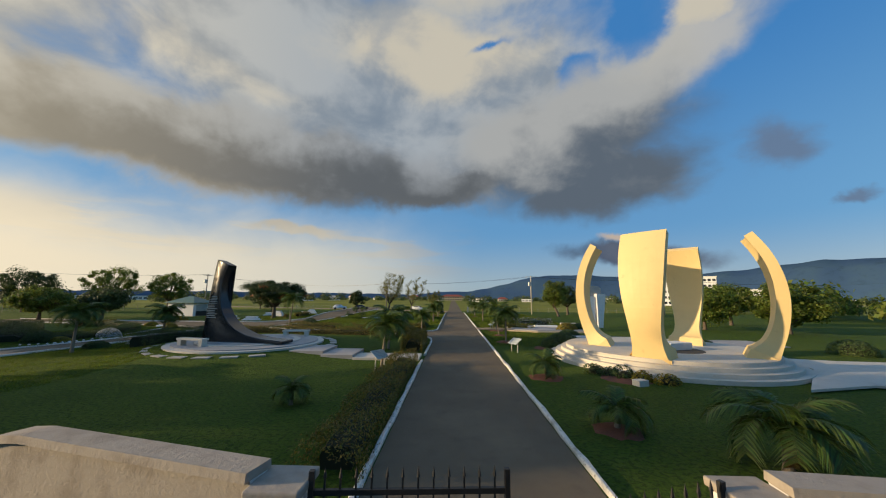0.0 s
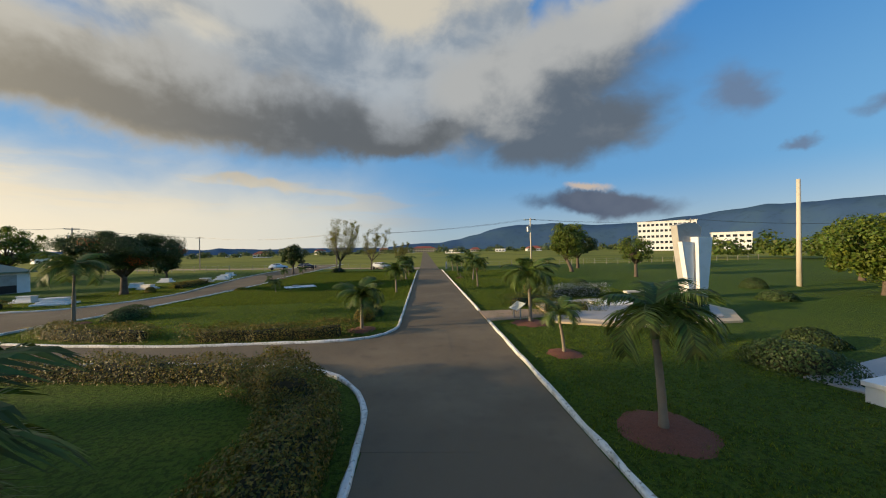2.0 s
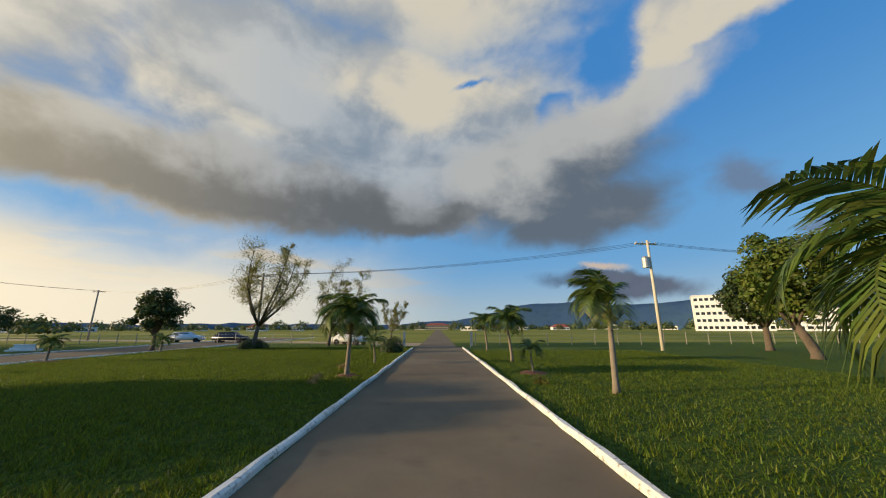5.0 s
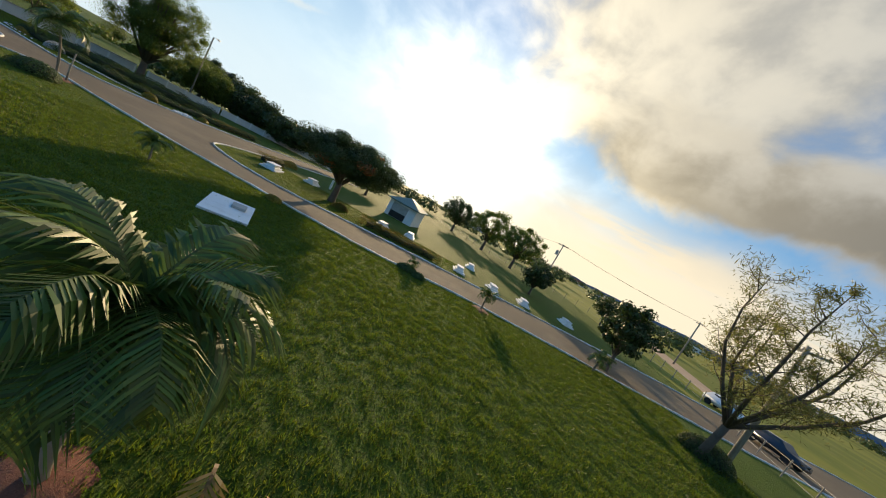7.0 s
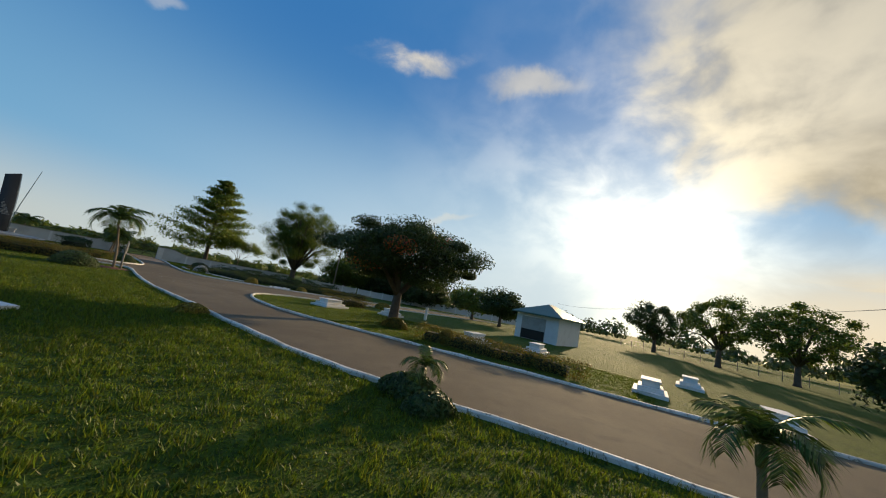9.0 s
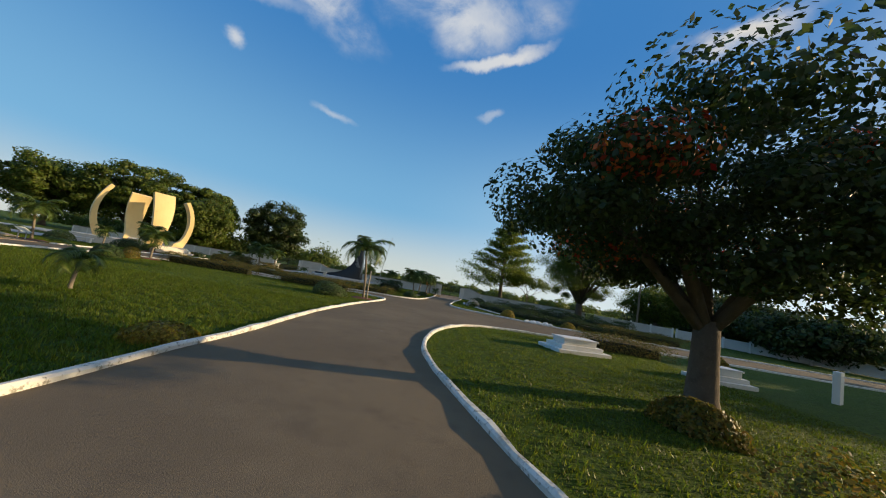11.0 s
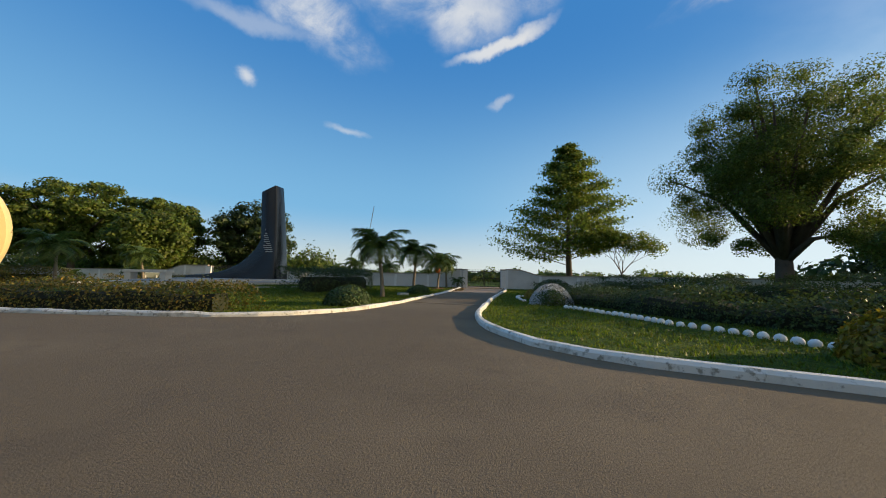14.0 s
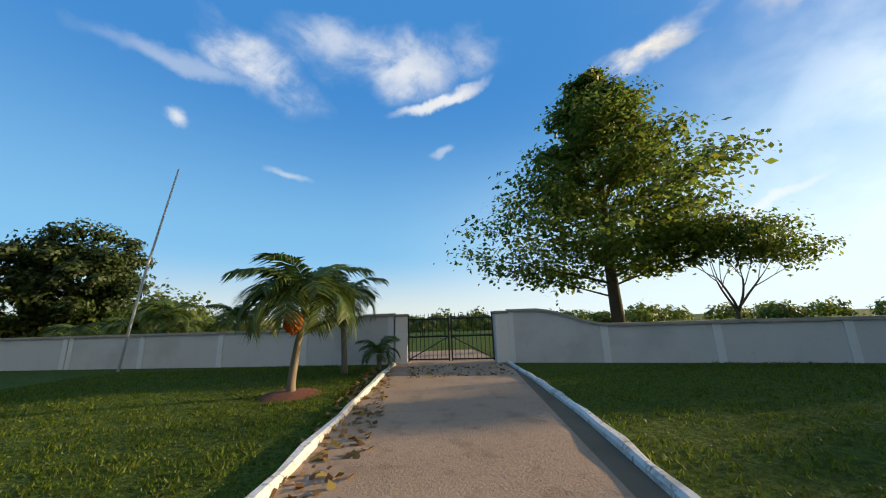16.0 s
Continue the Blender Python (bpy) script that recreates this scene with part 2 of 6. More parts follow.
def leaf_material(name, base, other, through=0.35, island=0.35, spread=0.02, rough=0.5):
    m = bpy.data.materials.new(name)
    m.use_nodes = True
    N = Nodes(m.node_tree)
    g = N.n("ShaderNodeNewGeometry").outputs["Random Per Island"]
    colour = N.mix(g, rgb(*base), rgb(*other))
    hsv = N.n("ShaderNodeHueSaturation", Color=colour)
    N.put(hsv, "Value", N.ramp(N.math("FRACT", N.math("MULTIPLY", g, 7.3)), 0.0, 1.0, 1.0 - island, 1.0 + island))
    N.put(hsv, "Hue", N.ramp(N.math("FRACT", N.math("MULTIPLY", g, 3.7)), 0.0, 1.0, 0.5 - spread, 0.5 + spread))
    p = N.n("ShaderNodeBsdfPrincipled", Base_Color=hsv.outputs[0], Roughness=rough)
    p.inputs["Specular IOR Level"].default_value = 0.35
    tr = N.n("ShaderNodeBsdfTranslucent", Color=hsv.outputs[0])
    mixer = N.n("ShaderNodeMixShader", Fac=through)
    N.t.links.new(p.outputs[0], mixer.inputs[1]), N.t.links.new(tr.outputs[0], mixer.inputs[2])
    N.t.links.new(mixer.outputs[0], N.n("ShaderNodeOutputMaterial").inputs["Surface"])
    return m


M_GRASS = material("lawn", (0.062, 0.114, 0.010), 0.9, 1.0, 9.0,
                   [(0.035, 0.42, 0.62, (0.105, 0.142, 0.014), 0.7), (0.45, 0.45, 0.7, (0.045, 0.078, 0.008), 0.6), (3.0, 0.44, 0.62, (0.094, 0.138, 0.014), 0.6),
                    (9.0, 0.46, 0.60, (0.030, 0.052, 0.006), 0.8), (40.0, 0.5, 0.72, (0.024, 0.040, 0.006), 0.6)], gloss=0.15, deep=0.12)
M_FIELD = material("dry_field", (0.215, 0.215, 0.034), 0.95, 0.4, 8.0,
                   [(0.02, 0.45, 0.6, (0.105, 0.135, 0.022), 0.8), (0.3, 0.5, 0.7, (0.24, 0.20, 0.06), 0.5)], gloss=0.1)
M_ROAD = material("asphalt", (0.160, 0.126, 0.084), 0.95, 0.5, 90.0,
                  [(0.22, 0.42, 0.68, (0.225, 0.178, 0.117), 0.7), (1.4, 0.5, 0.75, (0.125, 0.100, 0.072), 0.6),
                   (160.0, 0.55, 0.72, (0.25, 0.22, 0.19), 0.5), (260.0, 0.56, 0.7, (0.06, 0.052, 0.047), 0.55)], gloss=0.12)
M_DIRT = material("dirt", (0.36, 0.245, 0.155), 0.95, 0.5, 30.0, [(0.4, 0.4, 0.7, (0.44, 0.31, 0.20), 0.6), (2.0, 0.52, 0.68, (0.20, 0.135, 0.085), 0.6), (9.0, 0.5, 0.7, (0.24, 0.16, 0.10), 0.4)])
M_KERB = material("whitewashed_kerb", (0.74, 0.72, 0.66), 0.75, 0.5, 22.0,
                  [(0.5, 0.45, 0.7, (0.52, 0.49, 0.42), 0.7), (2.4, 0.52, 0.70, (0.34, 0.31, 0.24), 0.7), (11.0, 0.54, 0.66, (0.20, 0.18, 0.13), 0.8)])
M_WALL = material("boundary_wall_paint", (0.60, 0.58, 0.54), 0.85, 0.3, 14.0, [(0.7, 0.45, 0.7, (0.47, 0.45, 0.41), 0.7), (6.0, 0.6, 0.8, (0.35, 0.32, 0.28), 0.5)])
M_COPING = material("wall_coping", (0.36, 0.31, 0.25), 0.9, 0.6, 18.0, [(2.0, 0.45, 0.7, (0.22, 0.18, 0.14), 0.7)])
M_PILASTER = material("white_pilaster_paint", (0.72, 0.71, 0.68), 0.8, 0.3, 20.0, [(3.0, 0.55, 0.75, (0.5, 0.47, 0.42), 0.5)])
M_IRON = material("black_iron", (0.016, 0.015, 0.015), 0.5, 0.2, 60.0, [(12.0, 0.6, 0.75, (0.06, 0.03, 0.02), 0.5)], gloss=0.4)
M_YELLOW = material("cream_yellow_paint", (0.80, 0.60, 0.27), 0.6, 0.12, 9.0,
                    [(0.7, 0.42, 0.7, (0.74, 0.54, 0.24), 0.6), (3.0, 0.62, 0.78, (0.58, 0.41, 0.19), 0.5)])
M_STONE = material("pale_stone", (0.60, 0.55, 0.46), 0.75, 0.25, 16.0, [(1.0, 0.45, 0.7, (0.50, 0.45, 0.37), 0.6), (7.0, 0.58, 0.75, (0.36, 0.32, 0.26), 0.4)])
M_STONE_WARM = material("warm_stone_edge", (0.56, 0.43, 0.27), 0.8, 0.3, 16.0, [(2.0, 0.45, 0.7, (0.46, 0.35, 0.22), 0.6)])
M_PAVE = material("grey_paving", (0.36, 0.34, 0.32), 0.7, 0.2, 22.0, [(1.1, 0.45, 0.7, (0.46, 0.43, 0.40), 0.6), (8.0, 0.55, 0.75, (0.26, 0.24, 0.22), 0.4)])
M_BLACK = material("polished_black_granite", (0.012, 0.014, 0.018), 0.22, 0.0, 10.0, [(60.0, 0.55, 0.7, (0.03, 0.035, 0.045), 0.5)])
M_DARKDISC = material("dark_pebble_disc", (0.05, 0.043, 0.036), 0.9, 0.8, 60.0, [(30.0, 0.5, 0.7, (0.12, 0.10, 0.08), 0.6)])
M_WHITE = material("white_paint", (0.76, 0.75, 0.72), 0.7, 0.2, 14.0, [(1.5, 0.5, 0.75, (0.62, 0.60, 0.55), 0.6), (9.0, 0.62, 0.78, (0.42, 0.39, 0.33), 0.45)])
M_GREYSTONE = material("weathered_concrete", (0.40, 0.38, 0.34), 0.85, 0.4, 12.0, [(1.2, 0.42, 0.7, (0.30, 0.28, 0.24), 0.7), (6.0, 0.55, 0.75, (0.5, 0.48, 0.44), 0.5)])
M_ROOF = material("green_metal_roof", (0.085, 0.165, 0.14), 0.5, 0.1, 20.0, [(2.0, 0.5, 0.75, (0.06, 0.12, 0.10), 0.5)])
M_DOOR = material("brown_timber_door", (0.11, 0.05, 0.03), 0.6, 0.3, 18.0, [(8.0, 0.5, 0.7, (0.07, 0.035, 0.02), 0.5)])
M_GLASS = material("dark_window_glass", (0.02, 0.025, 0.03), 0.12, 0.0, 1.0)
M_PANEL = material("sign_panel", (0.46, 0.50, 0.49), 0.35, 0.05, 20.0, [(3.0, 0.5, 0.75, (0.36, 0.40, 0.40), 0.5)])
M_INK = material("faded_print", (0.17, 0.19, 0.18), 0.5)
M_STEEL = material("galvanised_steel", (0.42, 0.42, 0.41), 0.45, 0.1, 40.0, [(9.0, 0.55, 0.75, (0.26, 0.22, 0.18), 0.5)], metal=0.6)
M_BARK = material("grey_bark", (0.115, 0.088, 0.064), 0.95, 0.9, 14.0, [(4.0, 0.45, 0.7, (0.07, 0.052, 0.038), 0.7), (18.0, 0.55, 0.75, (0.19, 0.16, 0.125), 0.5)])
M_PALMBARK = material("palm_bark", (0.225, 0.185, 0.135), 0.95, 0.8, 22.0, [(5.0, 0.45, 0.7, (0.19, 0.15, 0.105), 0.7)])
M_SHAFT = material("palm_crownshaft", (0.14, 0.17, 0.06), 0.6, 0.3, 12.0, [(4.0, 0.5, 0.7, (0.26, 0.19, 0.09), 0.7)])
M_MULCH = material("red_brown_mulch", (0.165, 0.060, 0.036), 0.95, 1.0, 40.0, [(14.0, 0.45, 0.7, (0.09, 0.04, 0.026), 0.7), (50.0, 0.55, 0.7, (0.26, 0.12, 0.07), 0.6)])
# distance haze is mixed into this blue base colour
M_HILL = material("hazed_wooded_hill", (0.048, 0.092, 0.165), 1.0, 0.0, 1.0, [(0.004, 0.42, 0.62, (0.056, 0.104, 0.150), 0.7), (0.02, 0.5, 0.7, (0.036, 0.070, 0.110), 0.6)], gloss=0.0)
M_TIMBER = material("grey_pole_timber", (0.30, 0.27, 0.22), 0.9, 0.5, 12.0, [(6.0, 0.45, 0.7, (0.20, 0.175, 0.14), 0.6)])
M_CONCRETE_POLE = material("cream_pole", (0.56, 0.50, 0.38), 0.85, 0.3, 12.0, [(4.0, 0.5, 0.75, (0.44, 0.39, 0.29), 0.6)])
M_REDROOF = material("red_roof", (0.30, 0.075, 0.045), 0.8, 0.1, 5.0, [(0.5, 0.45, 0.7, (0.22, 0.06, 0.04), 0.6)])
M_CARWHITE = material("white_car_paint", (0.62, 0.65, 0.68), 0.25, 0.0, 1.0)
M_CARDARK = material("dark_car_paint", (0.022, 0.026, 0.034), 0.25, 0.0, 1.0)
M_RUBBER = material("tyre_rubber", (0.015, 0.015, 0.015), 0.85)
M_PALM = leaf_material("palm_leaf", (0.050, 0.095, 0.020), (0.105, 0.145, 0.024), 0.30)
M_PALMDRY = leaf_material("dry_palm_leaf", (0.22, 0.13, 0.035), (0.30, 0.20, 0.06), 0.30)
M_LEAF = leaf_material("broad_leaf", (0.090, 0.145, 0.024), (0.165, 0.200, 0.032), 0.52)
M_LEAF_PALE = leaf_material("pale_broad_leaf", (0.105, 0.170, 0.026), (0.200, 0.240, 0.036), 0.55)
M_LEAF_DARK = leaf_material("dark_broad_leaf", (0.034, 0.060, 0.016), (0.062, 0.090, 0.020), 0.35)
M_NEEDLE = leaf_material("wispy_needle", (0.130, 0.145, 0.040), (0.230, 0.215, 0.055), 0.50)
M_BLOSSOM = leaf_material("orange_blossom", (0.50, 0.085, 0.020), (0.62, 0.16, 0.03), 0.3)
M_HEDGE = leaf_material("hedge_leaf", (0.062, 0.092, 0.014), (0.240, 0.165, 0.024), 0.35)
M_GOLDHEDGE = leaf_material("golden_hedge_leaf", (0.190, 0.170, 0.020), (0.300, 0.220, 0.020), 0.35)
M_SHRUB = leaf_material("shrub_leaf", (0.035, 0.075, 0.018), (0.085, 0.120, 0.030), 0.30)
M_WHITEFLOWER = leaf_material("white_bloom", (0.42, 0.45, 0.44), (0.55, 0.57, 0.58), 0.3, 0.15, 0.0)
M_BLADE = leaf_material("grass_blade", (0.068, 0.122, 0.008), (0.152, 0.184, 0.012), 0.50, 0.45, 0.02)
# near-black colour gives the shade inside shrubs and hedges
M_CORE = material("inner_shade", (0.020, 0.024, 0.010), 1.0, 0.5, 20.0)
M_FARTREE = leaf_material("far_tree_leaf", (0.060, 0.092, 0.026), (0.110, 0.135, 0.034), 0.25)

# ---------------------------------------------------------------- mesh helpers


def empty(name, m=None, **tags):
    ob = new(name)
    ob.empty_display_size = 0.2
    if m is not None:
        ob.matrix_basis = m
    return tagged(ob, **tags)


def link(name, mesh, parent=None, mat=None, label="", m=None):
    if mat is not None and not mesh.materials:
        mesh.materials.append(mat)
    ob = new(name, mesh)
    if m is not None:
        ob.matrix_basis = m
    ob.parent = parent
    return tagged(ob, label=label)


def part(name, bm, mat, parent=None, label="", m=None, smooth=False):
    mesh = bpy.data.meshes.new(name)
    bm.normal_update()
    bm.to_mesh(mesh)
    bm.free()
    if smooth:
        mesh.shade_smooth()
    return link(name, mesh, parent, mat, label, m)


def pydata(name, verts, faces, mat, parent=None, label="", smooth=False):
    mesh = bpy.data.meshes.new(name)
    mesh.from_pydata([tuple(v) for v in verts], [], [tuple(f) for f in faces])
    mesh.update()
    if smooth:
        mesh.shade_smooth()
    return link(name, mesh, parent, mat, label)


def box(bm, x0, y0, z0, x1, y1, z1, bevel=0.0, m=None):
    r = bmesh.ops.create_cube(bm, size=1.0, matrix=Matrix.Translation(((x0 + x1) / 2, (y0 + y1) / 2, (z0 + z1) / 2)) @ Matrix.Diagonal((x1 - x0, y1 - y0, z1 - z0, 1)))
    vs = r["verts"]
    if bevel:
        es = list({e for v in vs for e in v.link_edges})
        out = bmesh.ops.bevel(bm, geom=es, offset=bevel, segments=2, affect="EDGES", profile=0.5)
        vs = list({v for f in out["faces"] for v in f.verts} | {v for v in vs if v.is_valid})
    if m is not None:
        bmesh.ops.transform(bm, matrix=m, verts=vs)
    return bm


def boxed(*a, **k):
    return box(bmesh.new(), *a, **k)


def tube(bm, points, radii, sides=8):
    """A tapered tube through points."""
    rings = []
    pts = [Vector(p) for p in points]
    for i, p in enumerate(pts):
        d = (pts[min(i + 1, len(pts) - 1)] - pts[max(i - 1, 0)]).normalized()
        a = d.orthogonal().normalized() if i == 0 else (rings_a - d * rings_a.dot(d)).normalized()
        rings_a = a
        b = d.cross(a)
        rings.append([bm.verts.new(p + (a * math.cos(k * math.tau / sides) + b * math.sin(k * math.tau / sides)) * radii[i]) for k in range(sides)])
    for r0, r1 in zip(rings, rings[1:]):
        for k in range(sides):
            bm.faces.new((r0[k], r0[(k + 1) % sides], r1[(k + 1) % sides], r1[k]))
    bm.faces.new(list(reversed(rings[0])))
    bm.faces.new(rings[-1])
    return bm


def prism(bm, outline, z0, z1):
    """An upright prism over a closed outline."""
    low = [bm.verts.new((x, y, z0)) for x, y in outline]
    top = [bm.verts.new((x, y, z1)) for x, y in outline]
    bm.faces.new(top), bm.faces.new(list(reversed(low)))
    n = len(low)
    for i in range(n):
        bm.faces.new((low[i], low[(i + 1) % n], top[(i + 1) % n], top[i]))
    bmesh.ops.recalc_face_normals(bm, faces=bm.faces)
    return bm


def disc(r, cx=0.0, cy=0.0, n=64, a0=0.0, a1=math.tau):
    return [(cx + r * math.cos(a0 + (a1 - a0) * i / n), cy + r * math.sin(a0 + (a1 - a0) * i / n)) for i in range(n)]


def spline(points, step=0.5):
    """Points along a smooth curve through the given plan points."""
    p = [Vector((*q[:2], 0)) for q in points]
    p = [2 * p[0] - p[1]] + p + [2 * p[-1] - p[-2]]
    out = []
    for a, b, c, d in zip(p, p[1:], p[2:], p[3:]):
        n = max(2, int((c - b).length / step))
        for i in range(n):
            t = i / n
            q = 0.5 * (2 * b + (c - a) * t + (2 * a - 5 * b + 4 * c - d) * t * t + (3 * b - a - 3 * c + d) * t ** 3)
            out.append((q.x, q.y))
    out.append((p[-2].x, p[-2].y))
    return out


def quads(centres, normals, size, rng, aspect=0.55, bend=0.0):
    """Leaf-shaped diamonds: four corners each. Returns vertices and faces."""
    n = len(centres)
    ref = rng.normal(size=(n, 3))
    a = np.cross(normals, ref)
    a /= np.linalg.norm(a, axis=1, keepdims=True) + 1e-9
    b = np.cross(normals, a)
    b /= np.linalg.norm(b, axis=1, keepdims=True) + 1e-9
    s = (size * rng.uniform(0.6, 1.3, n))[:, None]
    v = np.stack([centres - a * s, centres + b * s * aspect, centres + a * s, centres - b * s * aspect], 1).reshape(-1, 3)
    f = np.arange(4 * n).reshape(n, 4)
    return v, f


def fill(name, verts, faces, mat, parent=None, label=""):
    """A mesh from numpy arrays of quads."""
    mesh = bpy.data.meshes.new(name)
    mesh.vertices.add(len(verts))
    mesh.vertices.foreach_set("co", np.asarray(verts, dtype=np.float32).ravel())
    k = faces.shape[1]
    mesh.loops.add(faces.size)
    mesh.loops.foreach_set("vertex_index", faces.astype(np.int32).ravel())
    mesh.polygons.add(len(faces))
    mesh.polygons.foreach_set("loop_start", np.arange(0, faces.size, k, dtype=np.int32))
    mesh.update(calc_edges=True)
    return link(name, mesh, parent, mat, label)



# ---------------------------------------------------------------- ground, roads, kerbs
MONUMENT = Vector((-14.8, 21.1))
PLAZA = Vector((12.2, 18.0))


def ground_z(x, y):
    d = (Vector((x, y)) - MONUMENT).length
    rise = 0.5 * max(0.0, min(1.0, (9.5 - d) / 5.5)) ** 1.3
    return rise


def build_ground():
    xs = sorted(set([-4500, -2500, -1200, -600, -300, -180, -120, -90] + [-75 + 1.25 * i for i in range(105)] + [70, 95, 140, 250, 500, 1200, 2500, 4500]))
    ys = sorted(set([-4500, -2500, -1200, -500, -200, -100, -50] + [-20 + 1.25 * i for i in range(110)] + [130, 160, 220, 350, 600, 1200, 2500, 4500]))
    verts = [(x, y, ground_z(x, y) if -75 < x < 55 and -20 < y < 117 else 0.0) for y in ys for x in xs]
    n = len(xs)
    faces = [(j * n + i, j * n + i + 1, (j + 1) * n + i + 1, (j + 1) * n + i) for j in range(len(ys) - 1) for i in range(n - 1)]
    ob = pydata("ground", verts, faces, M_GRASS, None, "", True)
    return tagged(ob, "green mown lawn reaching out to far fields", "ground", kind="structure")


build_ground()


def slab(name, outline, z, mat, label, category, thick=0.10):
    ob = part(name, prism(bmesh.new(), outline, z - thick, z), mat)
    return tagged(ob, label, category, kind="structure")


def strip(left, right):
    return list(left) + list(reversed(right))


ISLAND_W = spline([(-2.35, 37.6), (-2.5, 36.2), (-3.5, 34.9), (-5.4, 34.5), (-8.5, 34.5), (-12.0, 34.6), (-17.6, 35.5), (-20.9, 36.4), (-22.2, 37.4), (-22.4, 39.0), (-22.0, 42.0), (-21.5, 46.0), (-21.2, 50.0), (-21.2, 55.0), (-21.1, 59.0), (-21.2, 63.0), (-21.8, 66.5), (-22.7, 71.0), (-23.0, 76.0), (-23.2, 84.0), (-24.0, 100.0), (-26.0, 125.0)], 0.7)
TOMB_SIDE = spline([(-26.6, 48.2), (-25.9, 50.0), (-25.45, 52.6), (-25.5, 55.4), (-26.3, 58.8), (-27.2, 62.2), (-28.1, 66.0), (-28.9, 70.0), (-30.0, 75.0), (-31.5, 84.0), (-33.0, 98.0), (-36.0, 125.0)], 0.7)
TOMB_TIP = spline([(-65.0, 46.8), (-44.6, 45.2), (-36.0, 45.2), (-30.0, 45.6), (-27.8, 46.5), (-26.6, 48.2)], 0.6)
LAWN_SW = spline([(-2.35, 19.4), (-2.35, 26.4), (-2.6, 28.4), (-3.6, 30.2), (-5.8, 31.5), (-12.0, 32.3), (-18.2, 32.7), (-22.4, 32.6), (-24.2, 31.6), (-25.0, 29.8), (-25.6, 26.4), (-26.5, 19.2), (-27.2, 11.0), (-27.5, 7.2)], 0.6)
GATE_W = spline([(-31.4, 8.0), (-30.7, 14.0), (-29.2, 22.0), (-28.1, 29.0), (-27.8, 32.0), (-28.1, 34.0), (-28.9, 35.3), (-30.7, 36.3), (-35.4, 38.2), (-44.0, 39.6), (-65.0, 41.5)], 0.6)

slab("road_main", [(-2.25, -45), (2.25, -45), (2.25, 86), (-2.25, 86)], 0.012, M_ROAD, "straight narrow asphalt road with worn surface", "road")
junction = [p for p in LAWN_SW if p[1] > 26.3] + [p for p in GATE_W if p[1] > 26.3] + [p for p in TOMB_TIP] + [p for p in TOMB_SIDE if p[1] < 58.0] + [p for p in reversed(ISLAND_W) if p[1] < 58.0]
slab("road_crossing", [(0.0, 26.2)] + junction + [(0.0, 37.6)], 0.016, M_ROAD, "broad asphalt junction between the lawns", "road")
slab("road_ring", strip([p for p in ISLAND_W if p[1] > 56 and p[0] < -18], [p for p in TOMB_SIDE if p[1] > 56]), 0.020, M_ROAD, "asphalt side road curving past white tombs", "road")
slab("road_gate", strip([p for p in LAWN_SW if p[1] < 28 and p[0] < -20] + [(-27.6, 3.0)], [p for p in reversed(GATE_W) if p[1] < 29] + [(-31.4, 3.0)]), 0.024, M_ROAD, "asphalt drive ending at a closed gate", "road")
slab("road_dirt_apron", [(-27.75, 2.0), (-27.35, 9.0), (-27.0, 13.0), (-26.75, 17.0), (-27.3, 18.6), (-28.0, 18.0), (-28.6, 19.4), (-29.2, 18.2), (-29.5, 19.2), (-29.7, 17.6), (-30.5, 13.0), (-31.1, 9.6), (-31.3, 2.0)], 0.028, M_DIRT, "sandy brown dirt before the gate", "road")
slab("road_far", [(-1.9, 86), (1.9, 86), (3.2, 640), (-3.2, 640)], 0.010, M_ROAD, "asphalt road running on to a distant town", "road")
slab("road_field_track", [(-2.0, 88), (-12, 95), (-40, 104), (-90, 118), (-90, 124), (-40, 109), (-12, 99), (-2, 96)], 0.011, M_DIRT, "bare dirt track along a wire fence", "road")
slab("field_north", [(-400, 99), (400, 92), (420, 640), (-420, 640)], 0.008, M_FIELD, "dry yellow-green field beyond the fence", "field")


def kerb(name, line, width=0.15, height=0.11, z=0.0):
    rng = random.Random(len(line) * 7)
    bm = bmesh.new()
    rings = []
    for i, (x, y) in enumerate(line):
        a, b = Vector(line[max(i - 1, 0)]), Vector(line[min(i + 1, len(line) - 1)])
        d = (b - a).normalized()
        n = Vector((-d.y, d.x))
        h, w, o = height + rng.uniform(-0.022, 0.016), width / 2 + rng.uniform(-0.018, 0.010), rng.uniform(-0.016, 0.016)
        prof = [(-w, -0.02), (-w, h - 0.035), (-w + 0.035, h), (w - 0.035, h), (w, h - 0.035), (w, -0.02)]
        rings.append([bm.verts.new((x + n.x * (q + o), y + n.y * (q + o), z + s)) for q, s in prof])
    for r0, r1 in zip(rings, rings[1:]):
        for k in range(5):
            bm.faces.new((r0[k], r0[k + 1], r1[k + 1], r1[k]))
    bm.faces.new(rings[0]), bm.faces.new(list(reversed(rings[-1])))
    bmesh.ops.recalc_face_normals(bm, faces=bm.faces)
    ob = part(name, bm, M_KERB)
    return tagged(ob, "low whitewashed concrete kerb with chipped paint", "kerb", kind="structure")


def straight(a, b, step=0.7):
    n = max(2, int((Vector(b) - Vector(a)).length / step))
    return [tuple(Vector(a).lerp(Vector(b), i / n)) for i in range(n + 1)]


kerb("kerb_1", straight((2.35, 2.0), (2.35, 37.5)))
kerb("kerb_2", straight((2.35, 40.6), (2.35, 84.0)))
kerb("kerb_3", straight((-2.35, 2.0), (-2.35, 17.4)))
kerb("kerb_4", LAWN_SW)
kerb("kerb_5", straight((-2.35, 84.0), (-2.35, 38.2)) + ISLAND_W)
kerb("kerb_6", TOMB_TIP + TOMB_SIDE[1:])
kerb("kerb_7", GATE_W)

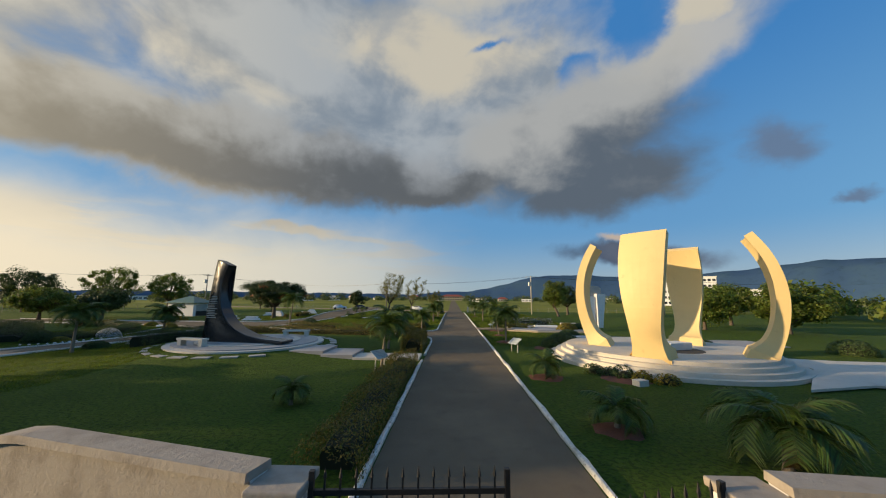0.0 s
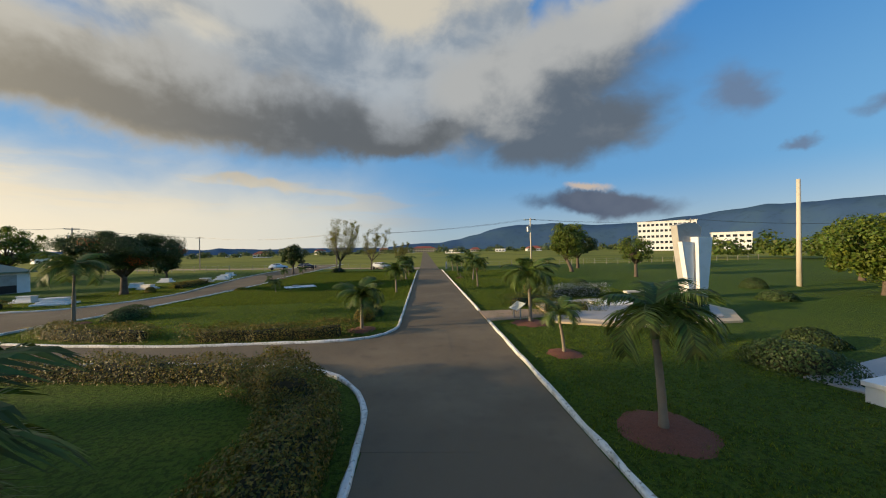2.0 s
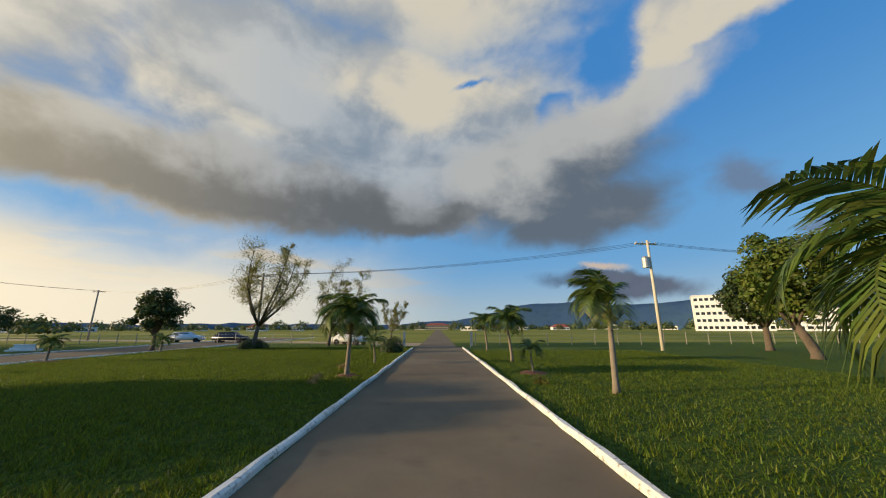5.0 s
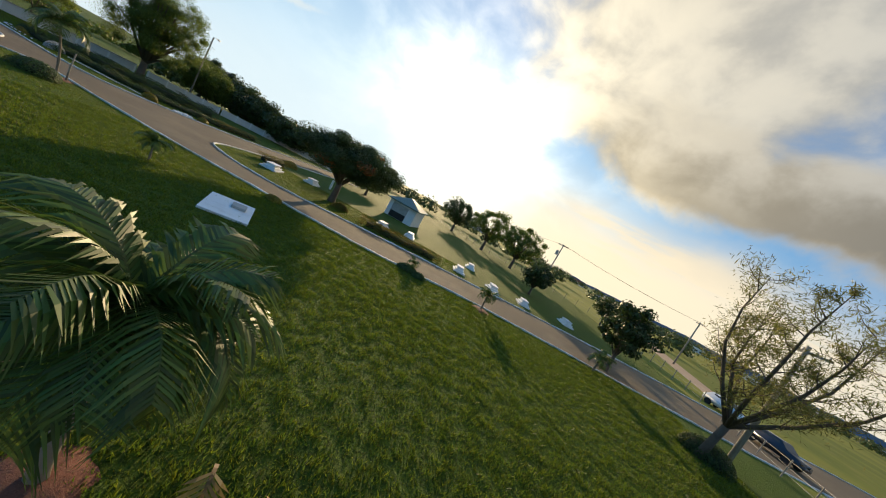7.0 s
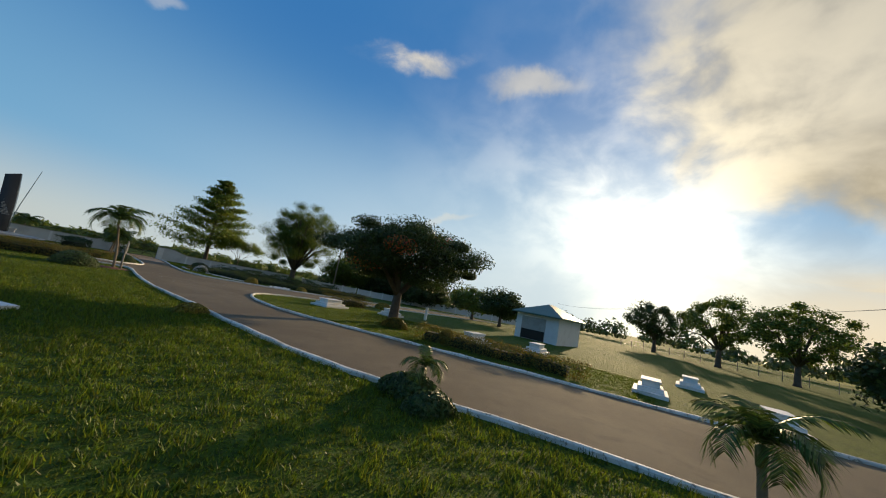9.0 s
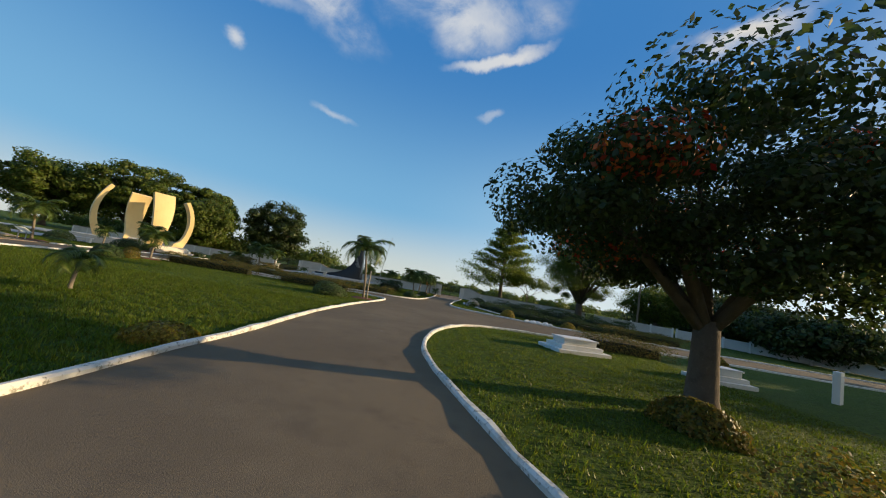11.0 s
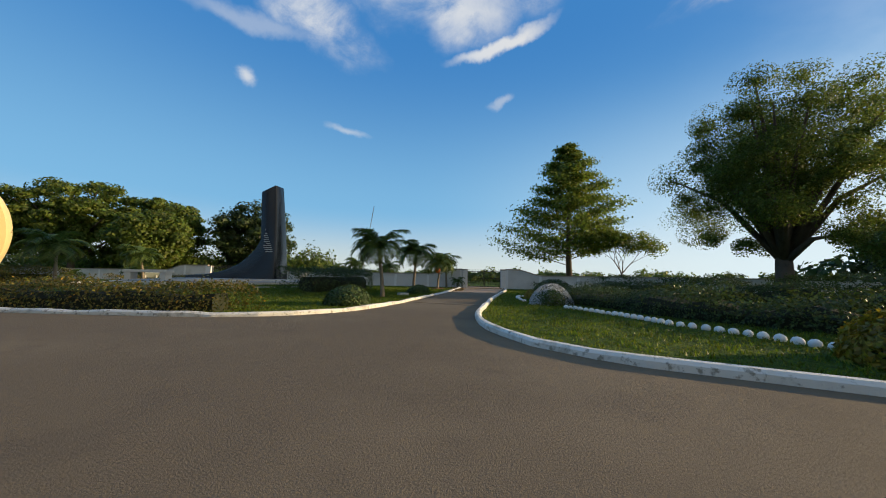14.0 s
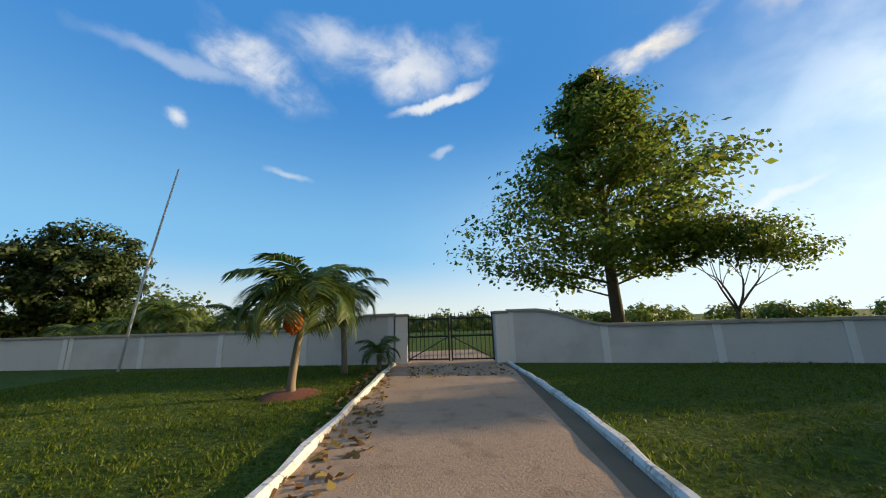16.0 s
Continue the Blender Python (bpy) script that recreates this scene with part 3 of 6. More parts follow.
# ---------------------------------------------------------------- boundary wall and gates
GATE_1, GATE_2 = ((-2.2, 0.9), (2.2, 0.9)), ((-27.8, 6.8), (-31.3, 7.6))


def wall_run(name, a, b, ogee_a, ogee_b, low=1.45, high=2.3, label="", level=0.9, raw=0):
    """A plastered wall that sweeps up to a gate pier where it meets one, with pilasters."""
    a, b = Vector(a), Vector(b)
    d = b - a
    length = d.length
    m = Matrix.Translation((a.x, a.y, 0)) @ Matrix.Rotation(math.atan2(d.y, d.x), 4, "Z")
    root = empty(name, m)
    tagged(root, label or "grey-white plastered boundary wall with pilasters and sweeping end", "wall", kind="structure")

    def top(s):
        z = low
        for on, q in ((ogee_a, s), (ogee_b, length - s)):
            if on and q < level + 2.5:
                t = max(0.0, min(1.0, (q - level) / 2.5))
                z = max(z, high - (high - low) * (3 * t * t - 2 * t ** 3))
        return z

    bm = bmesh.new()
    n = max(4, int(length / 0.35))
    rows = []
    for i in range(n + 1):
        s = length * i / n
        z = top(s)
        rows.append([bm.verts.new((s, y, q)) for y, q in ((-0.1, -0.1), (-0.1, z), (0.1, z), (0.1, -0.1))])
    for r0, r1 in zip(rows, rows[1:]):
        for k in range(3):
            bm.faces.new((r0[k], r0[k + 1], r1[k + 1], r1[k]))
    bm.faces.new(rows[0]), bm.faces.new(list(reversed(rows[-1])))
    bmesh.ops.recalc_face_normals(bm, faces=bm.faces)
    part("wall_body", bm, M_WALL, root)
    if raw:
        bm = bmesh.new()
        rows = []
        for i in range(n + 1):
            s = length * i / n
            rows.append([bm.verts.new((s, raw * y, q)) for y, q in ((0.102, -0.1), (0.102, top(s) - 0.004), (0.112, top(s) - 0.004), (0.112, -0.1))])
        for r0, r1 in zip(rows, rows[1:]):
            for k in range(3):
                bm.faces.new((r0[k], r0[k + 1], r1[k + 1], r1[k]))
        bmesh.ops.recalc_face_normals(bm, faces=bm.faces)
        part("bare_render", bm, M_COPING, root, "unpainted brown cement face")
    bm = bmesh.new()
    rows = []
    for i in range(n + 1):
        s = length * i / n
        z = top(s)
        rows.append([bm.verts.new((s, y, q)) for y, q in ((-0.17, z + 0.002), (-0.16, z + 0.09), (0.16, z + 0.09), (0.17, z + 0.002))])
    for r0, r1 in zip(rows, rows[1:]):
        for k in range(4):
            bm.faces.new((r0[k], r0[(k + 1) % 4], r1[(k + 1) % 4], r1[k]))
    bm.faces.new(rows[0]), bm.faces.new(list(reversed(rows[-1])))
    bmesh.ops.recalc_face_normals(bm, faces=bm.faces)
    part("coping", bm, M_COPING, root, "weathered brown cement coping")
    count = max(1, int(length / 3.0))
    for i in range(count + 1):
        s = min(max(length * i / count, 0.12), length - 0.12)
        z = top(s)
        for side in ((-1, 1) if not raw else (-raw,)):
            part("pilaster", boxed(s - 0.11, side * 0.10, -0.1, s + 0.11, side * 0.13, z - 0.004, 0.0), M_PILASTER, root)
    return root


wall_run("wall_middle", (-2.45, 0.9), (-14.0, 3.55), True, False, 1.25, 1.86, "", 3.2, 1)
wall_run("wall_south", (-14.05, 3.56), (-27.55, 6.74), False, True, 1.25, 1.72)
wall_run("wall_east", (2.45, 0.9), (42.0, -3.0), True, False, 1.25, 1.86, "", 3.2, -1)
wall_run("wall_west", (-31.55, 7.66), (-49.0, 14.6), True, False, 1.15, 1.72)


def gate_pier(x, y, h=1.76):
    root = empty("gate_pier", pose(x, y, 0), label="white-painted square gate pier", category="pier", group="gate piers")
    part("shaft", boxed(-0.22, -0.22, -0.1, 0.22, 0.22, h, 0.02), M_PILASTER, root)
    part("cap", boxed(-0.26, -0.26, h + 0.001, 0.26, 0.26, h + 0.09, 0.02), M_COPING, root, "weathered brown cement cap")
    return root


for g in GATE_1:
    gate_pier(*g)
for g in GATE_2:
    gate_pier(*g, 1.68)


def gate_leaf(root, width, height, m, braces=True, spiked=True):
    leaf = empty("gate_leaf", m)
    leaf.parent = root
    bm = bmesh.new()
    for z in (0.12, height * 0.52, height - 0.22):
        box(bm, 0, -0.02, z, width, 0.02, z + 0.05)
    for x in (0.0, width - 0.05):
        box(bm, x, -0.025, 0.08, x + 0.05, 0.025, height)
    part("gate_frame", bm, M_IRON, leaf)
    n = int(width / 0.145)
    for i in range(1, n):
        x = width * i / n
        bm = boxed(x - 0.009, -0.009, 0.10, x + 0.009, 0.009, height - 0.06)
        if spiked:
            r = bmesh.ops.create_cone(bm, segments=6, radius1=0.02, radius2=0.0, depth=0.10, matrix=Matrix.Translation((x, 0, height - 0.015)))
        part("bar", bm, M_IRON, leaf)
    if braces:
        bm = bmesh.new()
        tube(bm, [(0.05, 0.0, 0.16), (width - 0.05, 0.0, height * 0.52)], [0.018, 0.018], 6)
        part("brace", bm, M_IRON, leaf)
    return leaf


g1 = empty("metal_gate", None, label="black iron double gate standing partly open", category="gate")
gate_leaf(g1, 1.95, 1.92, pose(-1.95, 0.9, 0, 0, 0, 4), False)
gate_leaf(g1, 1.95, 1.92, pose(1.95, 0.9, 0, 0, 0, 197), False)
g2 = empty("metal_gate", None, label="black iron double gate, closed, with diagonal braces", category="gate")
gate_leaf(g2, 1.52, 1.75, pose(-28.04, 6.86, 0, 0, 0, 167))
gate_leaf(g2, 1.52, 1.75, pose(-31.06, 7.54, 0, 0, 0, -13))

# ---------------------------------------------------------------- monuments


def lotus_monument():
    root = empty("lotus_monument", pose(PLAZA.x, PLAZA.y, 0), label="cream-yellow monument of four tall curved petals on round steps", category="monument")
    for i in range(4):
        bm = prism(bmesh.new(), disc(6.45 - 0.34 * i, 0.0, 1.2, 72), -0.05 if i == 0 else 0.19 * i - 0.01, 0.19 * (i + 1))
        part("step", bm, M_STONE, root, "pale worn concrete step")
    part("centre_disc", prism(bmesh.new(), disc(1.55, n=48), 0.75, 0.768), M_DARKDISC, root, "dark pebble disc")
    bm = boxed(-0.85, -0.5, 0.766, 0.85, 0.5, 1.16, 0.03)
    part("altar_block", bm, M_WHITE, root, "pale stone block", pose(0.2, 0.2, 0, 0, 0, 20))
    # radius, height, width, thickness up the petal
    prof = [(3.75, 0.76, 2.15, 1.25), (3.98, 1.02, 1.90, 1.0), (4.25, 1.45, 1.62, 0.74), (4.50, 2.05, 1.60, 0.62), (4.68, 2.8, 1.80, 0.56), (4.76, 3.7, 2.10, 0.52),
            (4.70, 4.6, 2.32, 0.48), (4.50, 5.5, 2.45, 0.45), (4.18, 6.3, 2.50, 0.43), (3.76, 7.05, 2.52, 0.40)]
    for k, d in enumerate(((-0.70, -0.71), (-0.84, 0.54), (0.70, 0.71), (0.81, -0.58))):
        bm = bmesh.new()
        rings = []
        fine = []
        for i in range(len(prof) - 1):
            for s in range(4):
                t = s / 4
                p0, p1, p2, p3 = (prof[max(0, min(len(prof) - 1, i + q))] for q in (-1, 0, 1, 2))
                fine.append([0.5 * (2 * b + (c - a) * t + (2 * a - 5 * b + 4 * c - e) * t * t + (3 * b - a - 3 * c + e) * t ** 3) for a, b, c, e in zip(p0, p1, p2, p3)])
        fine.append(list(prof[-1]))
        for j, (r, z, w, th) in enumerate(fine):
            w *= 0.86
            a, b = fine[max(j - 1, 0)], fine[min(j + 1, len(fine) - 1)]
            tx, tz = b[0] - a[0], b[1] - a[1]
            ln = math.hypot(tx, tz)
            nx, nz = tz / ln, -tx / ln
            if j == 0:
                nx, nz = 1.0, 0.0
            ring = []
            for side in (1, -1):
                for q in range(7):
                    u = (q / 6 - 0.5) * side
                    bow = 0.10 * (1 - (2 * u) ** 2) * min(1.0, max(0.0, (z - 1.2) / 2))
                    tilt = 0.02 * u * max(0.0, (z - 6.2)) / 0.85
                    ring.append(bm.verts.new((r + nx * (th / 2 * side) + bow, u * w, z + nz * th / 2 * side + tilt)))
            rings.append(ring)
        m = len(rings[0])
        for r0, r1 in zip(rings, rings[1:]):
            for q in range(m):
                bm.faces.new((r0[q], r0[(q + 1) % m], r1[(q + 1) % m], r1[q]))
        bm.faces.new(rings[-1]), bm.faces.new(list(reversed(rings[0])))
        bmesh.ops.recalc_face_normals(bm, faces=bm.faces)
        part("petal", bm, M_YELLOW, root, "", pose(0, 0, 0, 0, 0, math.degrees(math.atan2(d[1], d[0]))))
    return root


lotus_monument()
slab("plaza_east", [(13.5, 11.7), (17.0, 12.6), (22.0, 11.0), (34.0, 9.5), (34.0, 17.5), (22.0, 18.5), (18.8, 19.5), (18.0, 16.0)], 0.16, M_STONE, "pale concrete forecourt beside the monument", "paving")
slab("plaza_gravel", [(9.6, 28.8), (10.6, 25.6), (14, 24.2), (21, 24.0), (26, 25.5), (26, 29.5), (14.5, 30.2)], 0.05, M_PAVE, "pale gravel terrace edge", "paving")


def bench(name, m, length=2.0, mat=None, label="plain stone bench on two blocks"):
    root = empty(name, m, label=label, category="bench", group="stone benches")
    mat = mat or M_STONE
    part("seat", boxed(-length / 2, -0.24, 0.34, length / 2, 0.24, 0.46, 0.015), mat, root)
    for s in (-1, 1):
        part("support", boxed(s * (length / 2 - 0.34), -0.19, -0.08, s * (length / 2 - 0.06), 0.19, 0.34, 0.01), mat, root)
    return root


def black_monument():
    root = empty("black_monument", pose(MONUMENT.x, MONUMENT.y, 0.0), label="tall black granite monument sweeping up from a long curved foot", category="monument")
    place = pose(-17.05 - MONUMENT.x, 20.35 - MONUMENT.y, 0, 0, 0, -7)
    outline = [(0.0, 0.62), (0.03, 2.0), (0.10, 3.4), (0.22, 4.8), (0.38, 6.08), (1.28, 5.70), (1.06, 5.2), (0.94, 4.7), (0.89, 4.1), (0.93, 3.5),
               (1.08, 2.9), (1.36, 2.35), (1.80, 1.85), (2.40, 1.42), (3.20, 1.10), (4.20, 0.90), (5.80, 0.78), (5.80, 0.62)]

    def half(z):
        return 0.37 + 0.26 * max(0.0, (4.0 - z) / 3.4)

    bm = bmesh.new()
    front = [bm.verts.new((x, -half(z), z)) for x, z in outline]
    rear = [bm.verts.new((x, half(z), z)) for x, z in outline]
    n = len(outline)
    for i in range(n):
        bm.faces.new((front[i], front[(i + 1) % n], rear[(i + 1) % n], rear[i]))
    for loop in (front, rear):
        bm.faces.new(loop)
    bmesh.ops.triangulate(bm, faces=[f for f in bm.faces if len(f.verts) > 4])
    bmesh.ops.recalc_face_normals(bm, faces=bm.faces)
    bmesh.ops.bevel(bm, geom=[e for e in bm.edges if e.calc_face_angle(0) > 0.6], offset=0.025, segments=1, affect="EDGES")
    stele = part("stele", bm, M_BLACK, root, "", place, True)
    stele.data.set_sharp_from_angle(angle=radians(32))
    rng = random.Random(3)
    for side in (-1, 1):
        for i in range(13):
            w = rng.uniform(0.48, 0.74)
            z = 3.55 - 0.115 * i
            y = side * (half(z) + 0.035)
            bm = boxed(0.16, y - 0.035, z, 0.16 + w, y + 0.005, z + 0.045)
            part("inscription_line", bm, M_GREYSTONE, root, "", place)
    return root


black_monument()


def ring_platform():
    root = empty("round_platform", pose(MONUMENT.x + 0.2, MONUMENT.y, 0), label="round grey stone platform with stepped pale rings", category="platform")
    for r, z, mat, lab in ((4.8, 0.50, M_STONE, "pale stone edge ring"), (4.4, 0.56, M_PAVE, "grey paving ring"), (3.2, 0.62, M_STONE, "pale stone inner ring"), (2.75, 0.644, M_PAVE, "grey paving disc")):
        part("ring", prism(bmesh.new(), disc(r, n=80), -0.05, z), mat, root, lab)
    rng = random.Random(8)
    for i in range(26):
        a = math.tau * i / 26
        if -0.75 < (a + math.pi) % math.tau - math.pi < -0.05:
            continue
        bm = boxed(-0.42, -0.24, -0.06, 0.42, 0.24, 0.016, 0.008)
        x, y = 5.5 * math.cos(a), 5.5 * math.sin(a)
        part("stepping_stone", bm, M_GREYSTONE, root, "", pose(x, y, ground_z(MONUMENT.x + x, MONUMENT.y + y) + 0.01, 0, 0, math.degrees(a) + 90 + rng.uniform(-5, 5)))
    return root


ring_platform()
for i, (x0, x1, y0, y1, z) in enumerate(((-10.4, -8.3, 18.0, 20.6, 0.40), (-8.3, -6.4, 17.6, 20.2, 0.26), (-6.4, -2.5, 17.5, 19.4, 0.13))):
    ob = part("path_slab", boxed(x0, y0, -0.05, x1 - 0.02, y1, z, 0.015), M_PAVE if i < 2 else M_STONE)
    tagged(ob, "flat paving slab stepping up to the platform", "paving", "path slabs")
bench("stone_bench", pose(-16.6, 18.3, 0.56, 0, 0, -12))
bench("stone_bench", pose(-12.9, 24.3, 0.56, 0, 0, 4))


def white_monument():
    root = empty("white_monument", pose(18.2, 43.0, 0), label="tall tapering white concrete monument of two overlapping slabs", category="monument")
    for name, out, y0, y1, mat in (("rear_slab", [(-0.42, 0.0), (0.46, 0.0), (0.60, 1.5), (0.98, 5.1), (0.55, 5.36), (-0.30, 5.40), (-1.12, 5.22), (-1.0, 4.2)], 0.1, 0.65, M_GREYSTONE),
                                   ("front_slab", [(0.02, 0.0), (0.66, 0.0), (1.22, 4.32), (0.0, 4.36)], -0.5, 0.098, M_WHITE),
                                   ("side_slab", [(-0.50, 0.0), (-0.2, 0.0), (-0.12, 4.0), (-1.10, 4.05)], -0.25, 0.097, M_WHITE)):
        bm = bmesh.new()
        a = [bm.verts.new((x, y0, z)) for x, z in out]
        b = [bm.verts.new((x, y1, z)) for x, z in out]
        bm.faces.new(a), bm.faces.new(list(reversed(b)))
        for i in range(len(out)):
            bm.faces.new((a[i], a[(i + 1) % len(out)], b[(i + 1) % len(out)], b[i]))
        bmesh.ops.recalc_face_normals(bm, faces=bm.faces)
        part(name, bm, mat, root, "", pose(0, 0, 0, 0, 0, 8))
    return root


white_monument()
slab("plaza_north_step", [(5.6, 36.6), (8.6, 35.0), (14.4, 35.4), (16.4, 38.0), (17, 42), (11, 43.6), (6.4, 42.4)], 0.10, M_STONE_WARM, "low warm-coloured paving step", "paving")
slab("plaza_north", [(6.2, 37.0), (8.8, 35.6), (14.0, 36.0), (15.8, 38.4), (16.4, 41.6), (10.8, 43.0), (6.8, 41.9)], 0.20, M_PAVE, "brown-grey round terrace paving", "paving")
slab("plaza_entry", [(2.3, 37.6), (4.4, 37.9), (8, 38.6), (8, 40.6), (4.4, 40.6), (2.3, 40.5)], 0.03, M_DIRT, "worn sandy path entry", "paving")
ob = part("flat_tablet", boxed(-1.4, -0.7, 0.0, 1.4, 0.7, 0.16, 0.02), M_WHITE, None, "", pose(11.0, 40.6, 0.20, 0, 0, -6))
tagged(ob, "flat white stone tablet on the terrace", "tablet")
bench("stone_bench", pose(15.4, 44.4, 0.0, 0, 0, 4), 2.9)
bench("stone_bench", pose(10.6, 27.4, 0.05, 0, 0, 12), 2.4, M_WHITE)


def info_sign(m, label="slanted grey information panel on two legs"):
    root = empty("information_sign", m, label=label, category="sign", group="information signs")
    bm = boxed(-0.45, -0.31, -0.015, 0.45, 0.31, 0.015, 0.006)
    panel = part("panel", bm, M_PANEL, root, "", pose(0, 0, 0.72, 34, 0, 0))
    rng = random.Random(5)
    for i in range(5):
        w = rng.uniform(0.45, 0.85)
        part("text_bar", boxed(-0.36, 0.19 - 0.10 * i, 0.016, -0.36 + 0.8 * w, 0.205 - 0.10 * i, 0.018), M_INK, panel)
    for s in (-1, 1):
        part("leg", boxed(s * 0.33 - 0.025, -0.025, -0.1, s * 0.33 + 0.025, 0.025, 0.71), M_STEEL, root, "", pose(0, -0.02, 0, 8 * 0, 0, 0))
    return root


info_sign(pose(3.7, 21.4, 0, 0, 0, -62))
info_sign(pose(-4.3, 15.2, 0, 0, 0, 60))
info_sign(pose(4.0, 37.9, 0, 0, 0, -75))

# ---------------------------------------------------------------- plants


def frond_mesh(name, length, droop, seed, mat, leaflets=34, leaf_len=0.62, twist=0.5):
    """One feather palm leaf along +x: an arched midrib and two rows of narrow leaflets."""
    rng = np.random.default_rng(seed)
    n = leaflets
    t = np.linspace(0.0, 1.0, n)
    ang = 1.05 - droop * t ** 0.95
    seg = length / (n - 1)
    x = np.concatenate([[0], np.cumsum(np.cos(ang[:-1]) * seg)])
    z = np.concatenate([[0], np.cumsum(np.sin(ang[:-1]) * seg)])
    verts, faces = [], []
    for i in range(n):
        w = 0.028 * (1 - 0.8 * t[i])
        verts += [(x[i], -w, z[i]), (x[i], w, z[i])]
        if i:
            b = 2 * i
            faces.append((b - 2, b - 1, b + 1, b))
    for i in range(2, n):
        ll = leaf_len * (0.35 + 1.0 * math.sin(math.pi * min(1.0, 0.10 + 0.86 * t[i])) ** 0.7) * rng.uniform(0.85, 1.1)
        for s in (-1, 1):
            d = np.array([math.cos(ang[i]) * 0.62, s * 0.72, math.sin(ang[i]) * 0.62 + 0.18])
            d /= np.linalg.norm(d)
            p = np.array([x[i], 0.0, z[i]])
            sag = np.array([0, 0, -1.0]) * ll * rng.uniform(0.30, 0.75)
            a, m_, e = p, p + d * ll * 0.5 + sag * 0.22, p + d * ll + sag
            wv = np.array([math.cos(ang[i]), 0, math.sin(ang[i])]) * 0.034 + np.array([0, 0, 0.012 * twist])
            b = len(verts)
            verts += [tuple(a - wv * 0.6), tuple(a + wv * 0.6), tuple(m_ + wv), tuple(m_ - wv), tuple(e)]
            faces += [(b, b + 1, b + 2, b + 3), (b + 3, b + 2, b + 4)]
    mesh = bpy.data.meshes.new(name)
    mesh.from_pydata(verts, [], faces)
    mesh.update()
    mesh.materials.append(mat)
    return mesh


FRONDS = [frond_mesh("frond", 2.1, d, i, M_PALM, 38, 0.62) for i, d in enumerate((1.5, 2.1, 2.6, 3.0))]
DRY_FROND = frond_mesh("frond", 1.7, 2.9, 9, M_PALMDRY, 24, 0.4)


def palm(m, height=2.6, spread=1.0, fronds=17, seed=0, wind=0.0, wind_az=0.0, lean=0.12, trunk=0.085, dry=0, label="small feather palm with arching fronds and slim grey trunk", bed=0.0, mat_bed=None, fruit=False):
    rng = random.Random(seed)
    root = empty("palm_tree", m, label=label, category="palm", group="park palms")
    a = rng.uniform(0, math.tau)
    pts = []
    for i in range(9):
        t = i / 8
        pts.append(Vector((lean * height * t ** 1.6 * math.cos(a), lean * height * t ** 1.6 * math.sin(a), height * t - 0.08 * (i == 0))))
    bm = tube(bmesh.new(), pts, [trunk * (1.45 if i == 0 else 1.05 - 0.035 * i) * (1.0 + 0.06 * (i % 2)) for i in range(9)], 10)
    part("trunk", bm, M_PALMBARK, root, "", None, True)
    top = pts[-1]
    bm = tube(bmesh.new(), [top - Vector((0, 0, 0.06)), top + Vector((0, 0, 0.18)), top + Vector((0, 0, 0.48 * spread))], [trunk * 0.95, trunk * 1.2, trunk * 0.4], 8)
    part("crownshaft", bm, M_SHAFT, root, "", None, True)
    for i in range(fronds):
        az = math.tau * (i * 0.382 + rng.uniform(-0.02, 0.02))
        level = i / max(1, fronds - 1)
        if wind:
            dv = Vector((math.cos(az), math.sin(az), 0)) + Vector((math.cos(wind_az), math.sin(wind_az), 0)) * wind
            az = math.atan2(dv.y, dv.x)
        mesh = FRONDS[min(3, int((1 - level) * 4))]
        tip = 24 * level - 8 + rng.uniform(-6, 6)
        s = spread * rng.uniform(0.86, 1.1)
        mm = Matrix.Translation(top + Vector((0, 0, 0.18 + 0.22 * level * spread))) @ Matrix.Rotation(az, 4, "Z") @ Matrix.Rotation(radians(-tip), 4, "Y") @ Matrix.Rotation(rng.uniform(-0.25, 0.25), 4, "X") @ Matrix.Scale(s, 4)
        link("frond", mesh, root, None, "", mm)
    for i in range(dry):
        az = rng.uniform(0, math.tau)
        mm = Matrix.Translation(top + Vector((0, 0, 0.02))) @ Matrix.Rotation(az, 4, "Z") @ Matrix.Rotation(radians(55), 4, "Y") @ Matrix.Scale(spread * 0.5, 4)
        link("dry_frond", DRY_FROND, root, None, "dry brown hanging frond", mm)
    if fruit:
        bm = bmesh.new()
        bmesh.ops.create_icosphere(bm, subdivisions=4, radius=0.2, matrix=Matrix.Translation(top + Vector((0.20, 0.12, -0.16))) @ Matrix.Diagonal((1.0, 1.0, 1.25, 1)))
        for v in bm.verts:
            v.co += v.normal * 0.05 * noise.noise(v.co * 22)
        part("fruit_cluster", bm, M_BLOSSOM, root, "red hanging fruit cluster")
    if bed:
        mulch_bed(m.translation.x, m.translation.y, bed, mat_bed)
    return root


def mulch_bed(x, y, r, mat=None, seed=0):
    rng = random.Random(int(x * 31 + y * 17))
    bm = bmesh.new()
    z = ground_z(x, y)
    c = bm.verts.new((x, y, z + 0.09))
    inner = [bm.verts.new((x + r * 0.6 * math.cos(a) * rng.uniform(0.9, 1.1), y + r * 0.6 * math.sin(a), z + 0.07 + rng.uniform(-0.015, 0.02))) for a in (math.tau * i / 20 for i in range(20))]
    outer = [bm.verts.new((x + r * math.cos(a) * k, y + r * math.sin(a) * k, z - 0.01)) for a, k in ((math.tau * i / 20, rng.uniform(0.86, 1.12)) for i in range(20))]
    for i in range(20):
        j = (i + 1) % 20
        bm.faces.new((c, inner[i], inner[j])), bm.faces.new((inner[i], outer[i], outer[j], inner[j]))
    bmesh.ops.recalc_face_normals(bm, faces=bm.faces)
    ob = part("mulch_bed", bm, mat or M_MULCH, None, "", None, True)
    return tagged(ob, "round bed of red-brown mulch", "mulch", "mulch beds")


